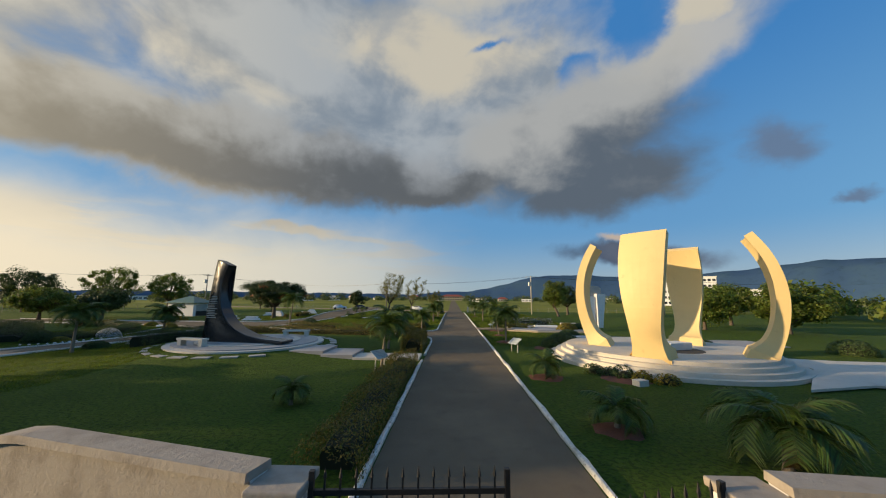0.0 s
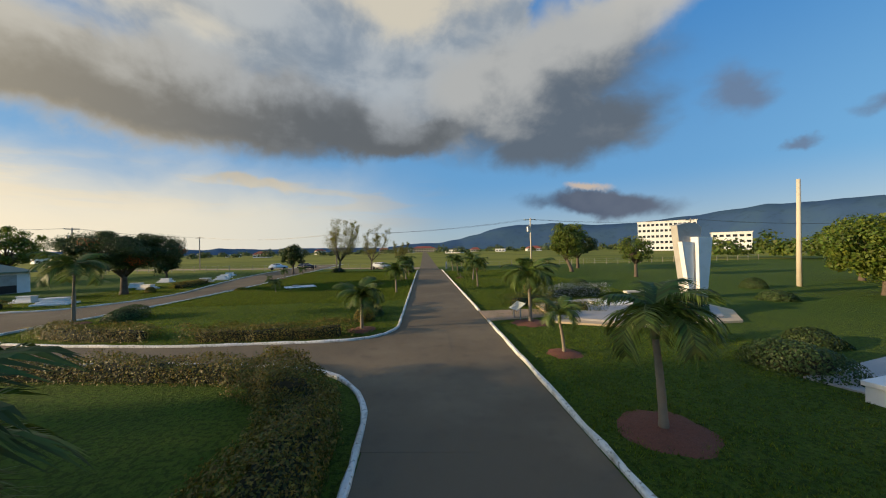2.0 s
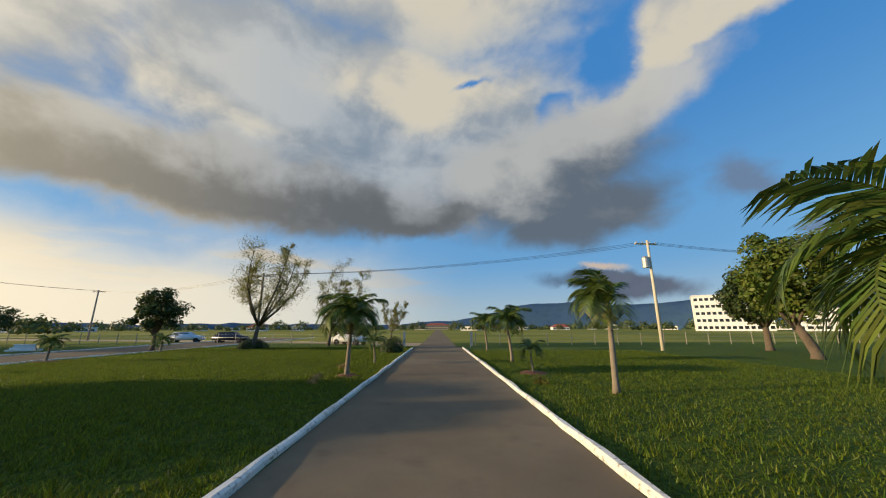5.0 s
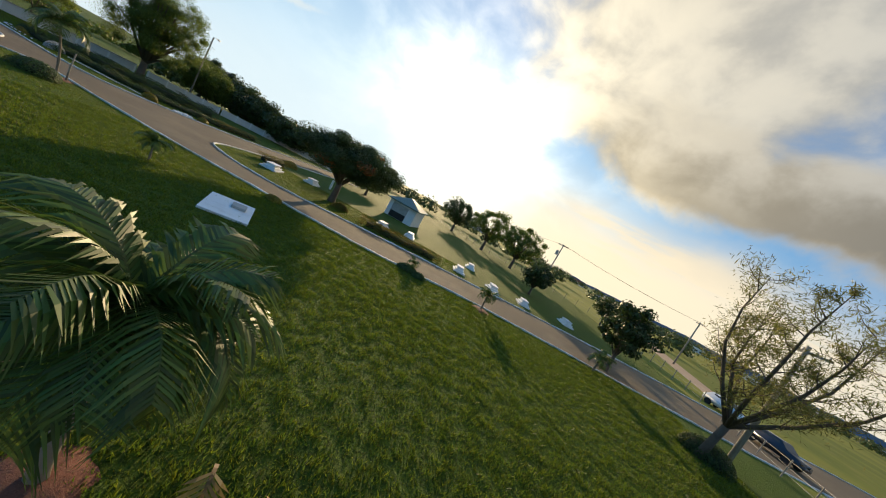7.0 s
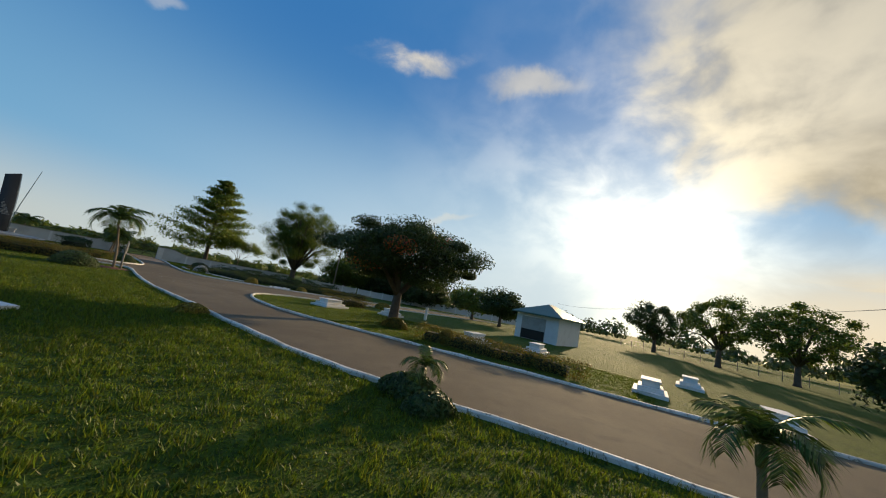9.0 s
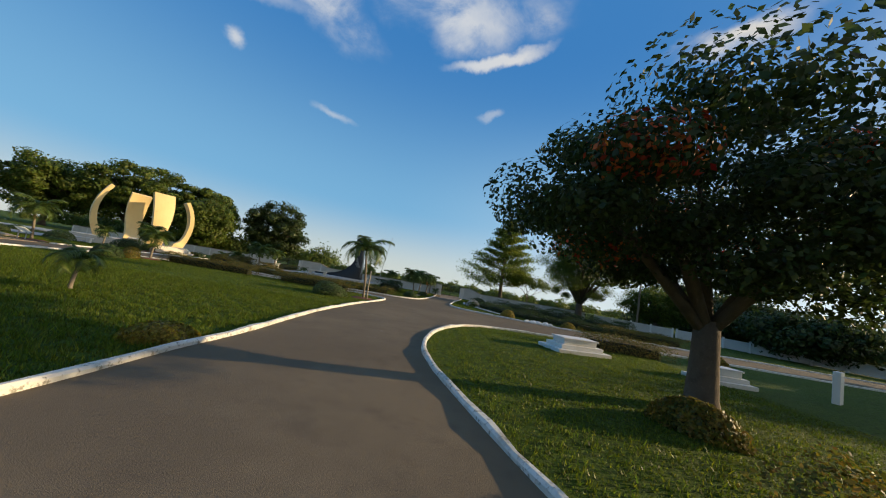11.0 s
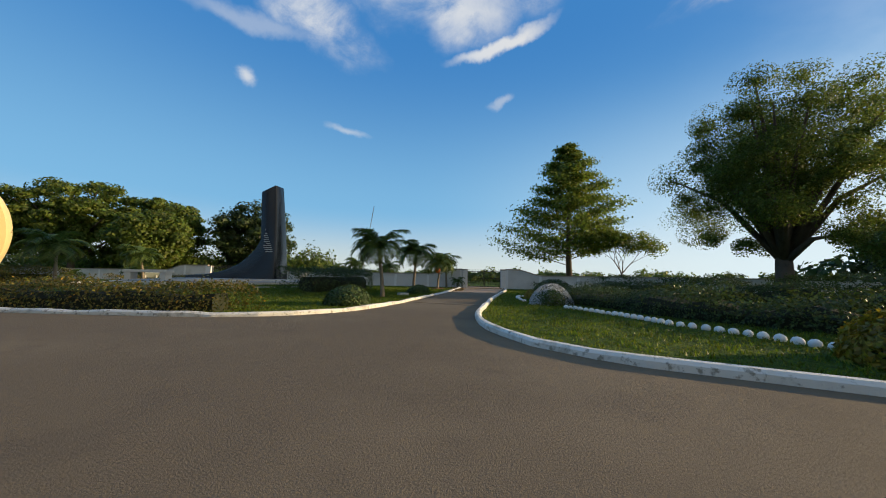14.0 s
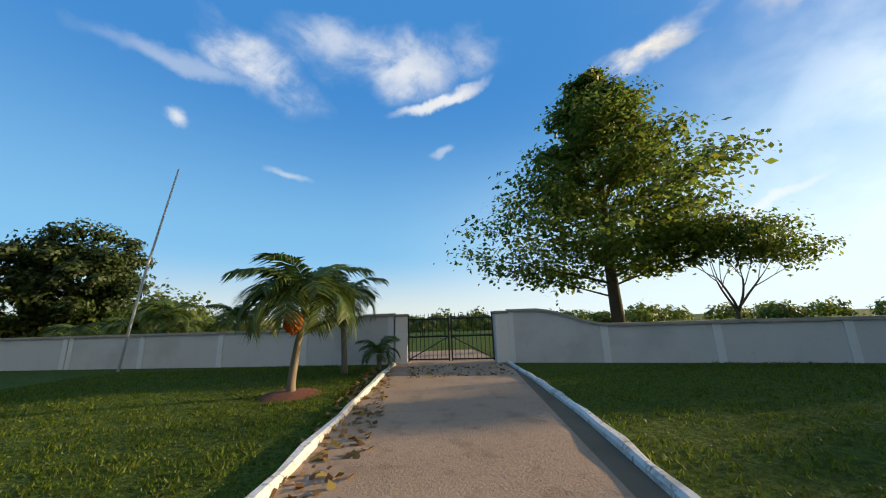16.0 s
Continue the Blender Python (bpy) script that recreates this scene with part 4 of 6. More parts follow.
def leaf_shell(rng, n, half, lumps=7, depth=0.25, flat_bottom=True, boxy=0.0):
    """Leaf centres and normals near the surface of a lumpy mound of the given half sizes."""
    d = rng.normal(size=(n, 3))
    d /= np.linalg.norm(d, axis=1, keepdims=True)
    if flat_bottom:
        d[:, 2] = np.abs(d[:, 2]) * 1.15 - 0.12
    k = rng.normal(size=(lumps, 3))
    k /= np.linalg.norm(k, axis=1, keepdims=True)
    bump = sum(np.exp(4.0 * (d @ q - 1.0)) * w for q, w in zip(k, rng.uniform(-0.25, 0.45, lumps)))
    r = 1.0 + bump - depth * rng.random(n) ** 1.7
    if boxy:
        r = r * (1 + boxy * ((np.abs(d) ** 8).sum(1) ** (-1 / 8) - 1))
    return d * r[:, None] * np.asarray(half), d + rng.normal(size=(n, 3)) * 0.45


def shrub(x, y, half, mat, seed=0, n=900, size=0.075, label="rounded leafy green shrub", name="shrub", z=None, core=True, extra=None, category="shrub"):
    rng = np.random.default_rng(seed)
    z = ground_z(x, y) if z is None else z
    root = empty(name, pose(x, y, z, 0, 0, (seed * 47) % 360), label=label, category=category, group=category + "s")
    c, nn = leaf_shell(rng, n, half)
    c[:, 2] += half[2] * 0.12
    v, f = quads(c, nn, size, rng)
    fill("foliage", v, f, mat, root)
    # solid dark ball whose colour stands for shade behind the leaves
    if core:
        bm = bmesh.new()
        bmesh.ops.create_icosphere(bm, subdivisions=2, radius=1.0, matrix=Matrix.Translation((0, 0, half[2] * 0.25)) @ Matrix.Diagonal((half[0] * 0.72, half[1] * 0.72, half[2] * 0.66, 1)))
        part("shade_core", bm, M_CORE, root)
    if extra is not None:
        c, nn = leaf_shell(rng, n * 3 // 4, tuple(1.16 * h for h in half), depth=0.10)
        c[:, 2] += half[2] * 0.14
        v, f = quads(c, nn, size * 0.55, rng, 0.9)
        tagged(fill("white_blossom", v, f, extra, root), "small white flowers all over", kind="stuff")
    return root


def hedge(line, width, height, mat, seed=0, density=1150, size=0.034, label="clipped low hedge with red-brown new leaves", ragged=0.14, second=None):
    """A hedge along plan points: a near-black core for the shade inside and a coat of leaves."""
    rng = np.random.default_rng(seed)
    root = empty("hedge", None, label=label, category="hedge", group="hedges")
    pts = spline(line, 0.5)
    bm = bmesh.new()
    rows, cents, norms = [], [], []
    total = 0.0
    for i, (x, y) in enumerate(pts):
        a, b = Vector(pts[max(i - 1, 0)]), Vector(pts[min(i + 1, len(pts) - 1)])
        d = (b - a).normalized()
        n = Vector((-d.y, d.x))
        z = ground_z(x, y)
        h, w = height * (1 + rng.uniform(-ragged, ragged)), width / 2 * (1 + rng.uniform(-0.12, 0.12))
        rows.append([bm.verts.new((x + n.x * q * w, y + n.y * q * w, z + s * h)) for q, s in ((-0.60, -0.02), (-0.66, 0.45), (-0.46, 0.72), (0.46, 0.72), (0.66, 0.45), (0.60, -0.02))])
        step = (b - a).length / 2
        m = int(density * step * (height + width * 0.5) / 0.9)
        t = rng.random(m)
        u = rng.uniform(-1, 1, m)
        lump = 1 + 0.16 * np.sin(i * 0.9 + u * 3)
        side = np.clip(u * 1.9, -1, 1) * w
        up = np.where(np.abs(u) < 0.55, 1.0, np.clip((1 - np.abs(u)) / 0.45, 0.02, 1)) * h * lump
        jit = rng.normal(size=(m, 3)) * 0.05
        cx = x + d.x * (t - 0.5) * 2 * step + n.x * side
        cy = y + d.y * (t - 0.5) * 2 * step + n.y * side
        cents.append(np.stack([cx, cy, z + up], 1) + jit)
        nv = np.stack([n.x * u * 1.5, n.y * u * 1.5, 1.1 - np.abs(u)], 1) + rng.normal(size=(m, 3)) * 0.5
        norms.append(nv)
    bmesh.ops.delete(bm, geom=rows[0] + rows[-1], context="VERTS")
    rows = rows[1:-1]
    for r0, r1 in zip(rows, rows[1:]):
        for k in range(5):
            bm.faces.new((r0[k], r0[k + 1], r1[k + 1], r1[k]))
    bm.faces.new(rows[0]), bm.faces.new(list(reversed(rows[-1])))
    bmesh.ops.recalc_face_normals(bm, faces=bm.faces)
    part("shade_core", bm, M_CORE, root)
    v, f = quads(np.concatenate(cents), np.concatenate(norms), size, rng)
    if second is not None:
        pick = rng.random(len(f)) < 0.3
        fill("new_growth", v, f[pick], second, root, "yellow-orange new leaves")
        f = f[~pick]
    fill("foliage", v, f, mat, root)
    return root


def branches(bm, rng, start, direction, length, radius, depth, tips, spread=0.6, up=0.15, ratio=0.72, kids=3, sides=7):
    """Grow a limb and its branches; tips gather the ends."""
    pts, rad = [start], [radius]
    d = direction.normalized()
    p = start.copy()
    for i in range(4):
        d = (d + Vector((rng.uniform(-1, 1), rng.uniform(-1, 1), rng.uniform(-0.4, 0.8) * up * 3)) * 0.16).normalized()
        p = p + d * length / 4
        pts.append(p.copy()), rad.append(radius * (1 - 0.11 * (i + 1)))
    tube(bm, pts, rad, sides)
    if depth <= 1:
        tips.append((p.copy(), d.copy()))
    if depth == 0:
        return
    for k in range(kids):
        a = math.tau * (k + rng.uniform(-0.25, 0.25)) / kids
        side = d.orthogonal().normalized()
        side.rotate(Matrix.Rotation(a, 3, d))
        nd = (d + side * spread * rng.uniform(0.7, 1.3) + Vector((0, 0, up))).normalized()
        base = pts[-1] if k % 2 == 0 else pts[-2]
        branches(bm, rng, base.copy(), nd, length * ratio * rng.uniform(0.8, 1.15), rad[-1] * 0.68, depth - 1, tips, spread, up, ratio, kids, max(4, sides - 1))


def tree(m, trunk_h, trunk_r, limb, depth, mat, seed, kids=3, spread=0.7, up=0.15, ratio=0.74, clump=0.8, per_tip=40, leaf=0.12, flat=1.0, label="", name="broadleaf_tree", blossom=None, lean=(0, 0), squash=None, limbs=4, category="tree", aspect=0.55):
    rng = random.Random(seed)
    g = np.random.default_rng(seed)
    root = empty(name, m, label=label, category=category, group="park trees")
    bm = bmesh.new()
    tips = []
    p1 = Vector((lean[0], lean[1], trunk_h))
    mid = Vector((lean[0] * 0.35, lean[1] * 0.35, trunk_h * 0.5))
    tube(bm, [Vector((0, 0, -0.15)), Vector((0, 0, 0.25)), mid, p1], [trunk_r * 1.5, trunk_r * 1.1, trunk_r * 0.92, trunk_r * 0.8], 10)
    for k in range(limbs):
        a = math.tau * (k + rng.uniform(-0.2, 0.2)) / limbs
        branches(bm, rng, p1 - Vector((0, 0, 0.1 * trunk_h * (k % 2))), Vector((math.cos(a) * spread * 1.4, math.sin(a) * spread * 1.4, 0.9 * flat + up)), limb, trunk_r * 0.62, depth, tips, spread, up, ratio, kids)
    part("trunk", bm, M_BARK, root, "", None, True)
    cen = np.array([tuple(t[0]) for t in tips])
    n = len(cen) * per_tip
    idx = np.repeat(np.arange(len(cen)), per_tip)
    off = g.normal(size=(n, 3)) * clump * np.array([0.55, 0.55, 0.36 * (1.0 if flat >= 0.8 else 0.75)])
    c = cen[idx] + off
    if squash:
        c[:, 2] = np.minimum(c[:, 2], squash + 0.25 * g.normal(size=n))
    nn = off + np.array([0, 0, 0.5]) + g.normal(size=(n, 3)) * 0.5
    v, f = quads(c, nn, leaf, g, aspect)
    fill("crown", v, f, mat, root)
    if blossom is not None:
        pick = cen[g.random(len(cen)) < 0.34]
        pick = pick[pick[:, 0] < np.median(cen[:, 0])] if len(pick) else pick
        k = len(pick) * 40
        c = np.repeat(pick, 40, 0) + g.normal(size=(k, 3)) * np.array([0.4, 0.4, 0.2]) + np.array([0, 0, 0.3])
        v, f = quads(c, g.normal(size=(k, 3)), 0.09, g, 0.8)
        fill("blossom", v, f, blossom, root, "orange-red blossom")
    return root


def tree_dense(m, trunk_h, trunk_r, centre_z, half, clumps, clump_r, per, leaf, mat, seed, label, lean=(0.0, 0.0), name="broadleaf_tree", gap=0.55, limbs=12, flat=0.72, second=None):
    """A full crown of many leafy clumps, each at the end of a limb."""
    rng = random.Random(seed)
    g = np.random.default_rng(seed)
    root = empty(name, m, label=label, category="tree", group="park trees")
    fork = Vector((lean[0], lean[1], trunk_h))
    bm = tube(bmesh.new(), [(0, 0, -0.15), (0, 0, 0.3), (lean[0] * 0.4, lean[1] * 0.4, trunk_h * 0.55), tuple(fork)], [trunk_r * 1.5, trunk_r * 1.1, trunk_r * 0.95, trunk_r * 0.85], 10)
    cents, radii = [], []
    for k in range(clumps):
        z = 1 - 2 * (k + 0.5) / clumps
        a = k * 2.39996 + rng.uniform(-0.3, 0.3)
        q = math.sqrt(max(0.0, 1 - z * z))
        r = rng.uniform(gap, 1.04)
        cents.append(Vector((lean[0] + half[0] * q * math.cos(a) * r, lean[1] + half[1] * q * math.sin(a) * r, centre_z + half[2] * z * r)))
        radii.append(clump_r * rng.uniform(0.45, 1.3))
    for k, c in enumerate(cents):
        if k % max(1, clumps // limbs) == 0:
            mid = fork.lerp(c, 0.5) + Vector((0, 0, 0.12 * (c - fork).length))
            tube(bm, [tuple(fork - Vector((0, 0, 0.3))), tuple(mid), tuple(c)], [trunk_r * 0.5, trunk_r * 0.3, trunk_r * 0.08], 6)
    part("trunk", bm, M_BARK, root, "", None, True)
    vs, ns = [], []
    for c, r in zip(cents, radii):
        p, nn = leaf_shell(g, per, (r, r, r * flat), 6, 0.85, False)
        vs.append(p + np.array(c)), ns.append(nn + np.array([0, 0, 0.35]))
    v, f = quads(np.concatenate(vs), np.concatenate(ns), leaf, g, 0.6)
    if second is not None:
        pick = np.repeat(g.random(clumps) < 0.07, per)
        pick &= g.random(len(f)) < 0.35
        fill("blossom", v, f[pick], second, root, "orange-red blossom")
        f = f[~pick]
    fill("crown", v, f, mat, root)
    return root


def casuarina(m, height, trunk_r, stems, seed, label, lean=(0.0, 0.0), full=1.0):
    """A trunk that parts low into upright stems, each set with thin twigs and loose sprays of needles."""
    rng = random.Random(seed)
    g = np.random.default_rng(seed)
    root = empty("casuarina_tree", m, label=label, category="tree", group="park trees")
    fork = Vector((lean[0] * 0.3, lean[1] * 0.3, height * 0.20))
    bm = tube(bmesh.new(), [Vector((0, 0, -0.15)), fork * 0.5, fork], [trunk_r * 1.4, trunk_r, trunk_r * 0.9], 9)
    sprays = []
    for k in range(stems):
        a = math.tau * (k + rng.uniform(-0.3, 0.3)) / stems
        out = height * rng.uniform(0.16, 0.38)
        top = fork + Vector((math.cos(a) * out + lean[0], math.sin(a) * out + lean[1], height * rng.uniform(0.52, 0.80)))
        line = [fork.lerp(top, t) + Vector((math.cos(a), math.sin(a), 0)) * out * 0.35 * math.sin(math.pi * t) + Vector((rng.uniform(-1, 1), rng.uniform(-1, 1), 0)) * 0.09 * (t > 0) for t in (0.0, 0.25, 0.5, 0.75, 1.0)]
        tube(bm, line, [trunk_r * q for q in (0.62, 0.48, 0.36, 0.22, 0.07)], 6)
        for j in range(15):
            t = 0.16 + 0.84 * (j + rng.random()) / 15
            q = min(3, int(t * 4))
            base = line[q].lerp(line[q + 1], t * 4 - q)
            b = rng.uniform(0, math.tau)
            reach = height * rng.uniform(0.07, 0.17) * (1.15 - 0.6 * t)
            tip = base + Vector((math.cos(b) * reach, math.sin(b) * reach, reach * rng.uniform(0.3, 1.2)))
            mid = base.lerp(tip, 0.5) - Vector((0, 0, reach * 0.12))
            tube(bm, [base, mid, tip], [trunk_r * 0.16, trunk_r * 0.10, trunk_r * 0.04], 4)
            if rng.random() < full:
                sprays += [(base.lerp(tip, 0.45), reach * 0.30), (base.lerp(tip, 0.8), reach * 0.34), (tip, reach * 0.34)]
    part("trunk", bm, M_BARK, root, "", None, True)
    per = 52
    cen = np.repeat(np.array([tuple(p) for p, r in sprays]), per, 0)
    rad = np.repeat(np.array([r for p, r in sprays]), per)[:, None]
    off = g.normal(size=cen.shape) * rad * np.array([0.75, 0.75, 0.85])
    v, f = quads(cen + off, g.normal(size=cen.shape), 0.13, g, 0.13)
    fill("crown", v, f, M_NEEDLE, root)
    return root


def tree_layered(m, height, radius, seed, label):
    """A tropical almond: a straight stem with whorls of level branches."""
    rng = random.Random(seed)
    g = np.random.default_rng(seed)
    root = empty("almond_tree", m, label=label, category="tree", group="park trees")
    bm = bmesh.new()
    tube(bm, [Vector((0.0, 0, -0.2)), Vector((0.1, 0, height * 0.3)), Vector((-0.05, 0.1, height * 0.65)), Vector((0, 0, height * 0.97))], [0.36, 0.26, 0.15, 0.03], 9)
    cents = []
    for j in range(62):
        t = (j + 0.5) / 62
        z = height * (0.22 + 0.76 * t) + rng.uniform(-0.2, 0.2)
        rr = max(0.5, radius * (1.0 - 0.90 * t ** 1.3) * rng.uniform(0.5, 1.15))
        a = j * 2.39996 + rng.uniform(-0.3, 0.3)
        e = Vector((math.cos(a) * rr, math.sin(a) * rr, min(z + 0.10 * rr, height * 1.02)))
        s = Vector((0, 0, z - 0.18 * rr))
        tube(bm, [s, s.lerp(e, 0.5) + Vector((0, 0, 0.12)), e], [0.055, 0.035, 0.012], 5)
        for q in (0.40, 0.60, 0.80, 1.0):
            cents.append((s.lerp(e, q), 0.30 + 0.105 * rr))
    part("trunk", bm, M_BARK, root, "", None, True)
    per = 165
    n = len(cents) * per
    cc = np.repeat(np.array([tuple(c[0]) for c in cents]), per, 0)
    ss = np.repeat(np.array([c[1] for c in cents]), per)[:, None]
    off = g.normal(size=(n, 3)) * np.array([0.66, 0.66, 0.20]) * ss * 1.35
    v, f = quads(cc + off + np.array([0, 0, 0.1]), off * np.array([0.4, 0.4, 0.4]) + np.array([0, 0, 0.7]) + g.normal(size=(n, 3)) * 0.45, 0.14, g, 0.6)
    fill("crown", v, f, M_LEAF_PALE, root)
    return root


# palms along the drive and on the lawns
palm(pose(-4.3, 15.8, 0), 1.7, 0.70, 20, 1, 0.35, 0.3)
palm(pose(-5.1, 21.8, 0), 1.8, 0.80, 20, 2, 0.3, 0.3)
palm(pose(3.9, 26.6, 0), 1.9, 0.70, 20, 3, 0.35, 0.2, bed=1.0)
palm(pose(4.4, 36.9, 0), 2.0, 0.80, 22, 4, 0.3, 0.2, dry=2, bed=1.0)
palm(pose(4.4, 54.0, 0), 2.0, 0.74, 20, 5, 0.4, 0.3, dry=2)
palm(pose(5.0, 61.4, 0), 2.3, 0.68, 16, 21, 0.9, 2.9, 0.22, dry=3)
palm(pose(-4.1, 36.6, 0), 1.35, 0.66, 20, 6, 0.3, 0.4, bed=0.8)
palm(pose(-3.6, 51.0, 0), 1.7, 0.70, 18, 7, 0.3, 0.4, dry=1)
palm(pose(-3.5, 65.2, 0), 2.0, 0.78, 28, 8, 0.3, 2.9, dry=3, bed=0.55)
palm(pose(4.1, 70.8, 0), 1.9, 0.70, 18, 9, 0.3, 0.2, dry=2)
palm(pose(4.1, 80.4, 0), 2.0, 0.70, 18, 10, 0.3, 0.2, dry=2)
palm(pose(4.0, 31.8, 0), 1.15, 0.50, 12, 11, 0.6, 0.1, trunk=0.06, bed=0.65)
palm(pose(3.9, 65.9, 0), 0.7, 0.35, 7, 36, 0.3, 0.1, trunk=0.04, bed=0.6)
palm(pose(-3.3, 70.0, 0), 0.9, 0.45, 9, 37, 0.3, 2.5, trunk=0.05)
palm(pose(3.8, 13.8, 0), 0.30, 0.50, 12, 12, trunk=0.09, bed=0.85)
palm(pose(4.0, 7.5, 0), 0.25, 0.50, 12, 31, trunk=0.09, bed=0.7)
palm(pose(-6.0, 9.2, 0), 0.2, 0.38, 12, 13, trunk=0.07)
palm(pose(6.6, 5.4, 0), 0.5, 0.75, 15, 32, trunk=0.1, dry=2)
palm(pose(-24.0, 24.6, 0), 1.85, 0.70, 22, 15, 0.35, 0.1)
palm(pose(-24.5, 18.6, 0), 2.0, 0.74, 20, 16, 0.3, 0.2, dry=2)
palm(pose(-25.5, 11.6, 0), 1.7, 0.80, 22, 17, 0.2, 0.3, fruit=True, bed=0.7)
palm(pose(-26.1, 8.6, 0), 1.9, 0.72, 20, 18, 0.2, 0.1)
palm(pose(-27.1, 8.1, 0), 0.3, 0.42, 10, 19, trunk=0.08)
palm(pose(-14.6, -1.5, 0), 1.9, 0.80, 20, 39, 0.2, 0.1)
palm(pose(-11.0, -3.5, 0), 1.3, 0.80, 18, 40, 0.2, 0.1)
palm(pose(-18.6, -0.5, 0), 1.6, 0.80, 18, 41, 0.2, 0.1)
palm(pose(-21.2, 40.4, 0), 2.9, 0.88, 13, 20, 0.25, 3.4, 0.16, 0.07, bed=0.9, label="feather palm with a slim leaning stem in a red bed")
palm(pose(-22.0, 71.6, 0), 0.85, 0.42, 14, 23, 0.3, 3.0, trunk=0.06, bed=0.7)
palm(pose(-21.8, 66.4, 0), 0.40, 0.28, 9, 24, 0.3, 3.0, trunk=0.05)
palm(pose(-22.3, 80.0, 0), 0.7, 0.5, 10, 25)
palm(pose(-15.5, 53.6, 0), 0.6, 0.4, 9, 26, trunk=0.05)
bm = tube(bmesh.new(), [(0, 0, -0.1), (0.04, 0, 0.9), (0.02, 0.03, 1.9)], [0.06, 0.05, 0.04], 8)
tagged(part("bare_stake", bm, M_TIMBER, None, "", pose(-21.5, 40.8, 0), True), "thin bare grey timber stake", "stake")

# hedges
hedge([(-3.0, 4.5), (-3.1, 9.0), (-3.1, 13.0), (-3.2, 16.8)], 1.2, 0.60, M_HEDGE, 1, label="untrimmed reddish-green hedge beside the drive")
hedge([(-3.3, 20.3), (-3.35, 24.5), (-3.6, 26.9), (-4.6, 28.8), (-6.0, 29.9)], 1.4, 0.90, M_HEDGE, 2, density=1900)
hedge([(-6.2, 30.4), (-12.0, 31.2), (-18.0, 31.7), (-22.3, 31.5)], 0.9, 0.55, M_HEDGE, 3)
hedge([(-4.4, 35.6), (-8.0, 35.4), (-11.6, 35.6)], 0.9, 0.62, M_HEDGE, 5)
hedge([(-13.4, 35.9), (-17.0, 36.5), (-19.8, 37.4)], 0.9, 0.62, M_HEDGE, 6)
hedge([(4.4, 41.6), (6.0, 42.4), (7.8, 43.4)], 0.9, 0.65, M_SHRUB, 7, label="low hedge with golden-yellow new leaves", second=M_GOLDHEDGE)
hedge([(5.6, 39.6), (7.2, 39.3), (9.0, 38.9)], 0.9, 0.6, M_SHRUB, 8, label="low hedge with golden-yellow new leaves", second=M_GOLDHEDGE)
hedge([(7.8, 44.6), (10.4, 45.2), (12.9, 45.2)], 1.1, 0.85, M_SHRUB, 9, label="green hedge dotted with white flowers", second=M_WHITEFLOWER)
hedge([(-21.3, 19.2), (-21.6, 21.3), (-21.2, 23.5), (-20.2, 25.2)], 1.5, 0.90, M_LEAF_DARK, 10, label="dense dark clipped hedge curving round the platform", ragged=0.06)
hedge([(-31.9, 22.5), (-31.6, 24.5), (-32.6, 28.0), (-33.4, 31.0), (-36.0, 34.0), (-41.0, 36.2)], 1.6, 0.55, M_LEAF_DARK, 11, label="dark bed of bushy plants along the wall", ragged=0.3)
hedge([(-34.0, 22.0), (-37.0, 25.0), (-41.0, 28.4), (-46.0, 30.5)], 2.6, 0.8, M_LEAF_DARK, 15, label="dark bed of bushy plants along the wall", ragged=0.3)
hedge([(-40.0, 36.4), (-46.0, 37.4)], 1.2, 0.6, M_HEDGE, 12)
hedge([(-33.0, 47.3), (-37.0, 47.6)], 1.0, 0.6, M_HEDGE, 13)
hedge([(-29.4, 60.0), (-30.0, 63.5), (-30.6, 67.5)], 1.2, 0.55, M_HEDGE, 14, label="mixed low shrubs along the tombs")

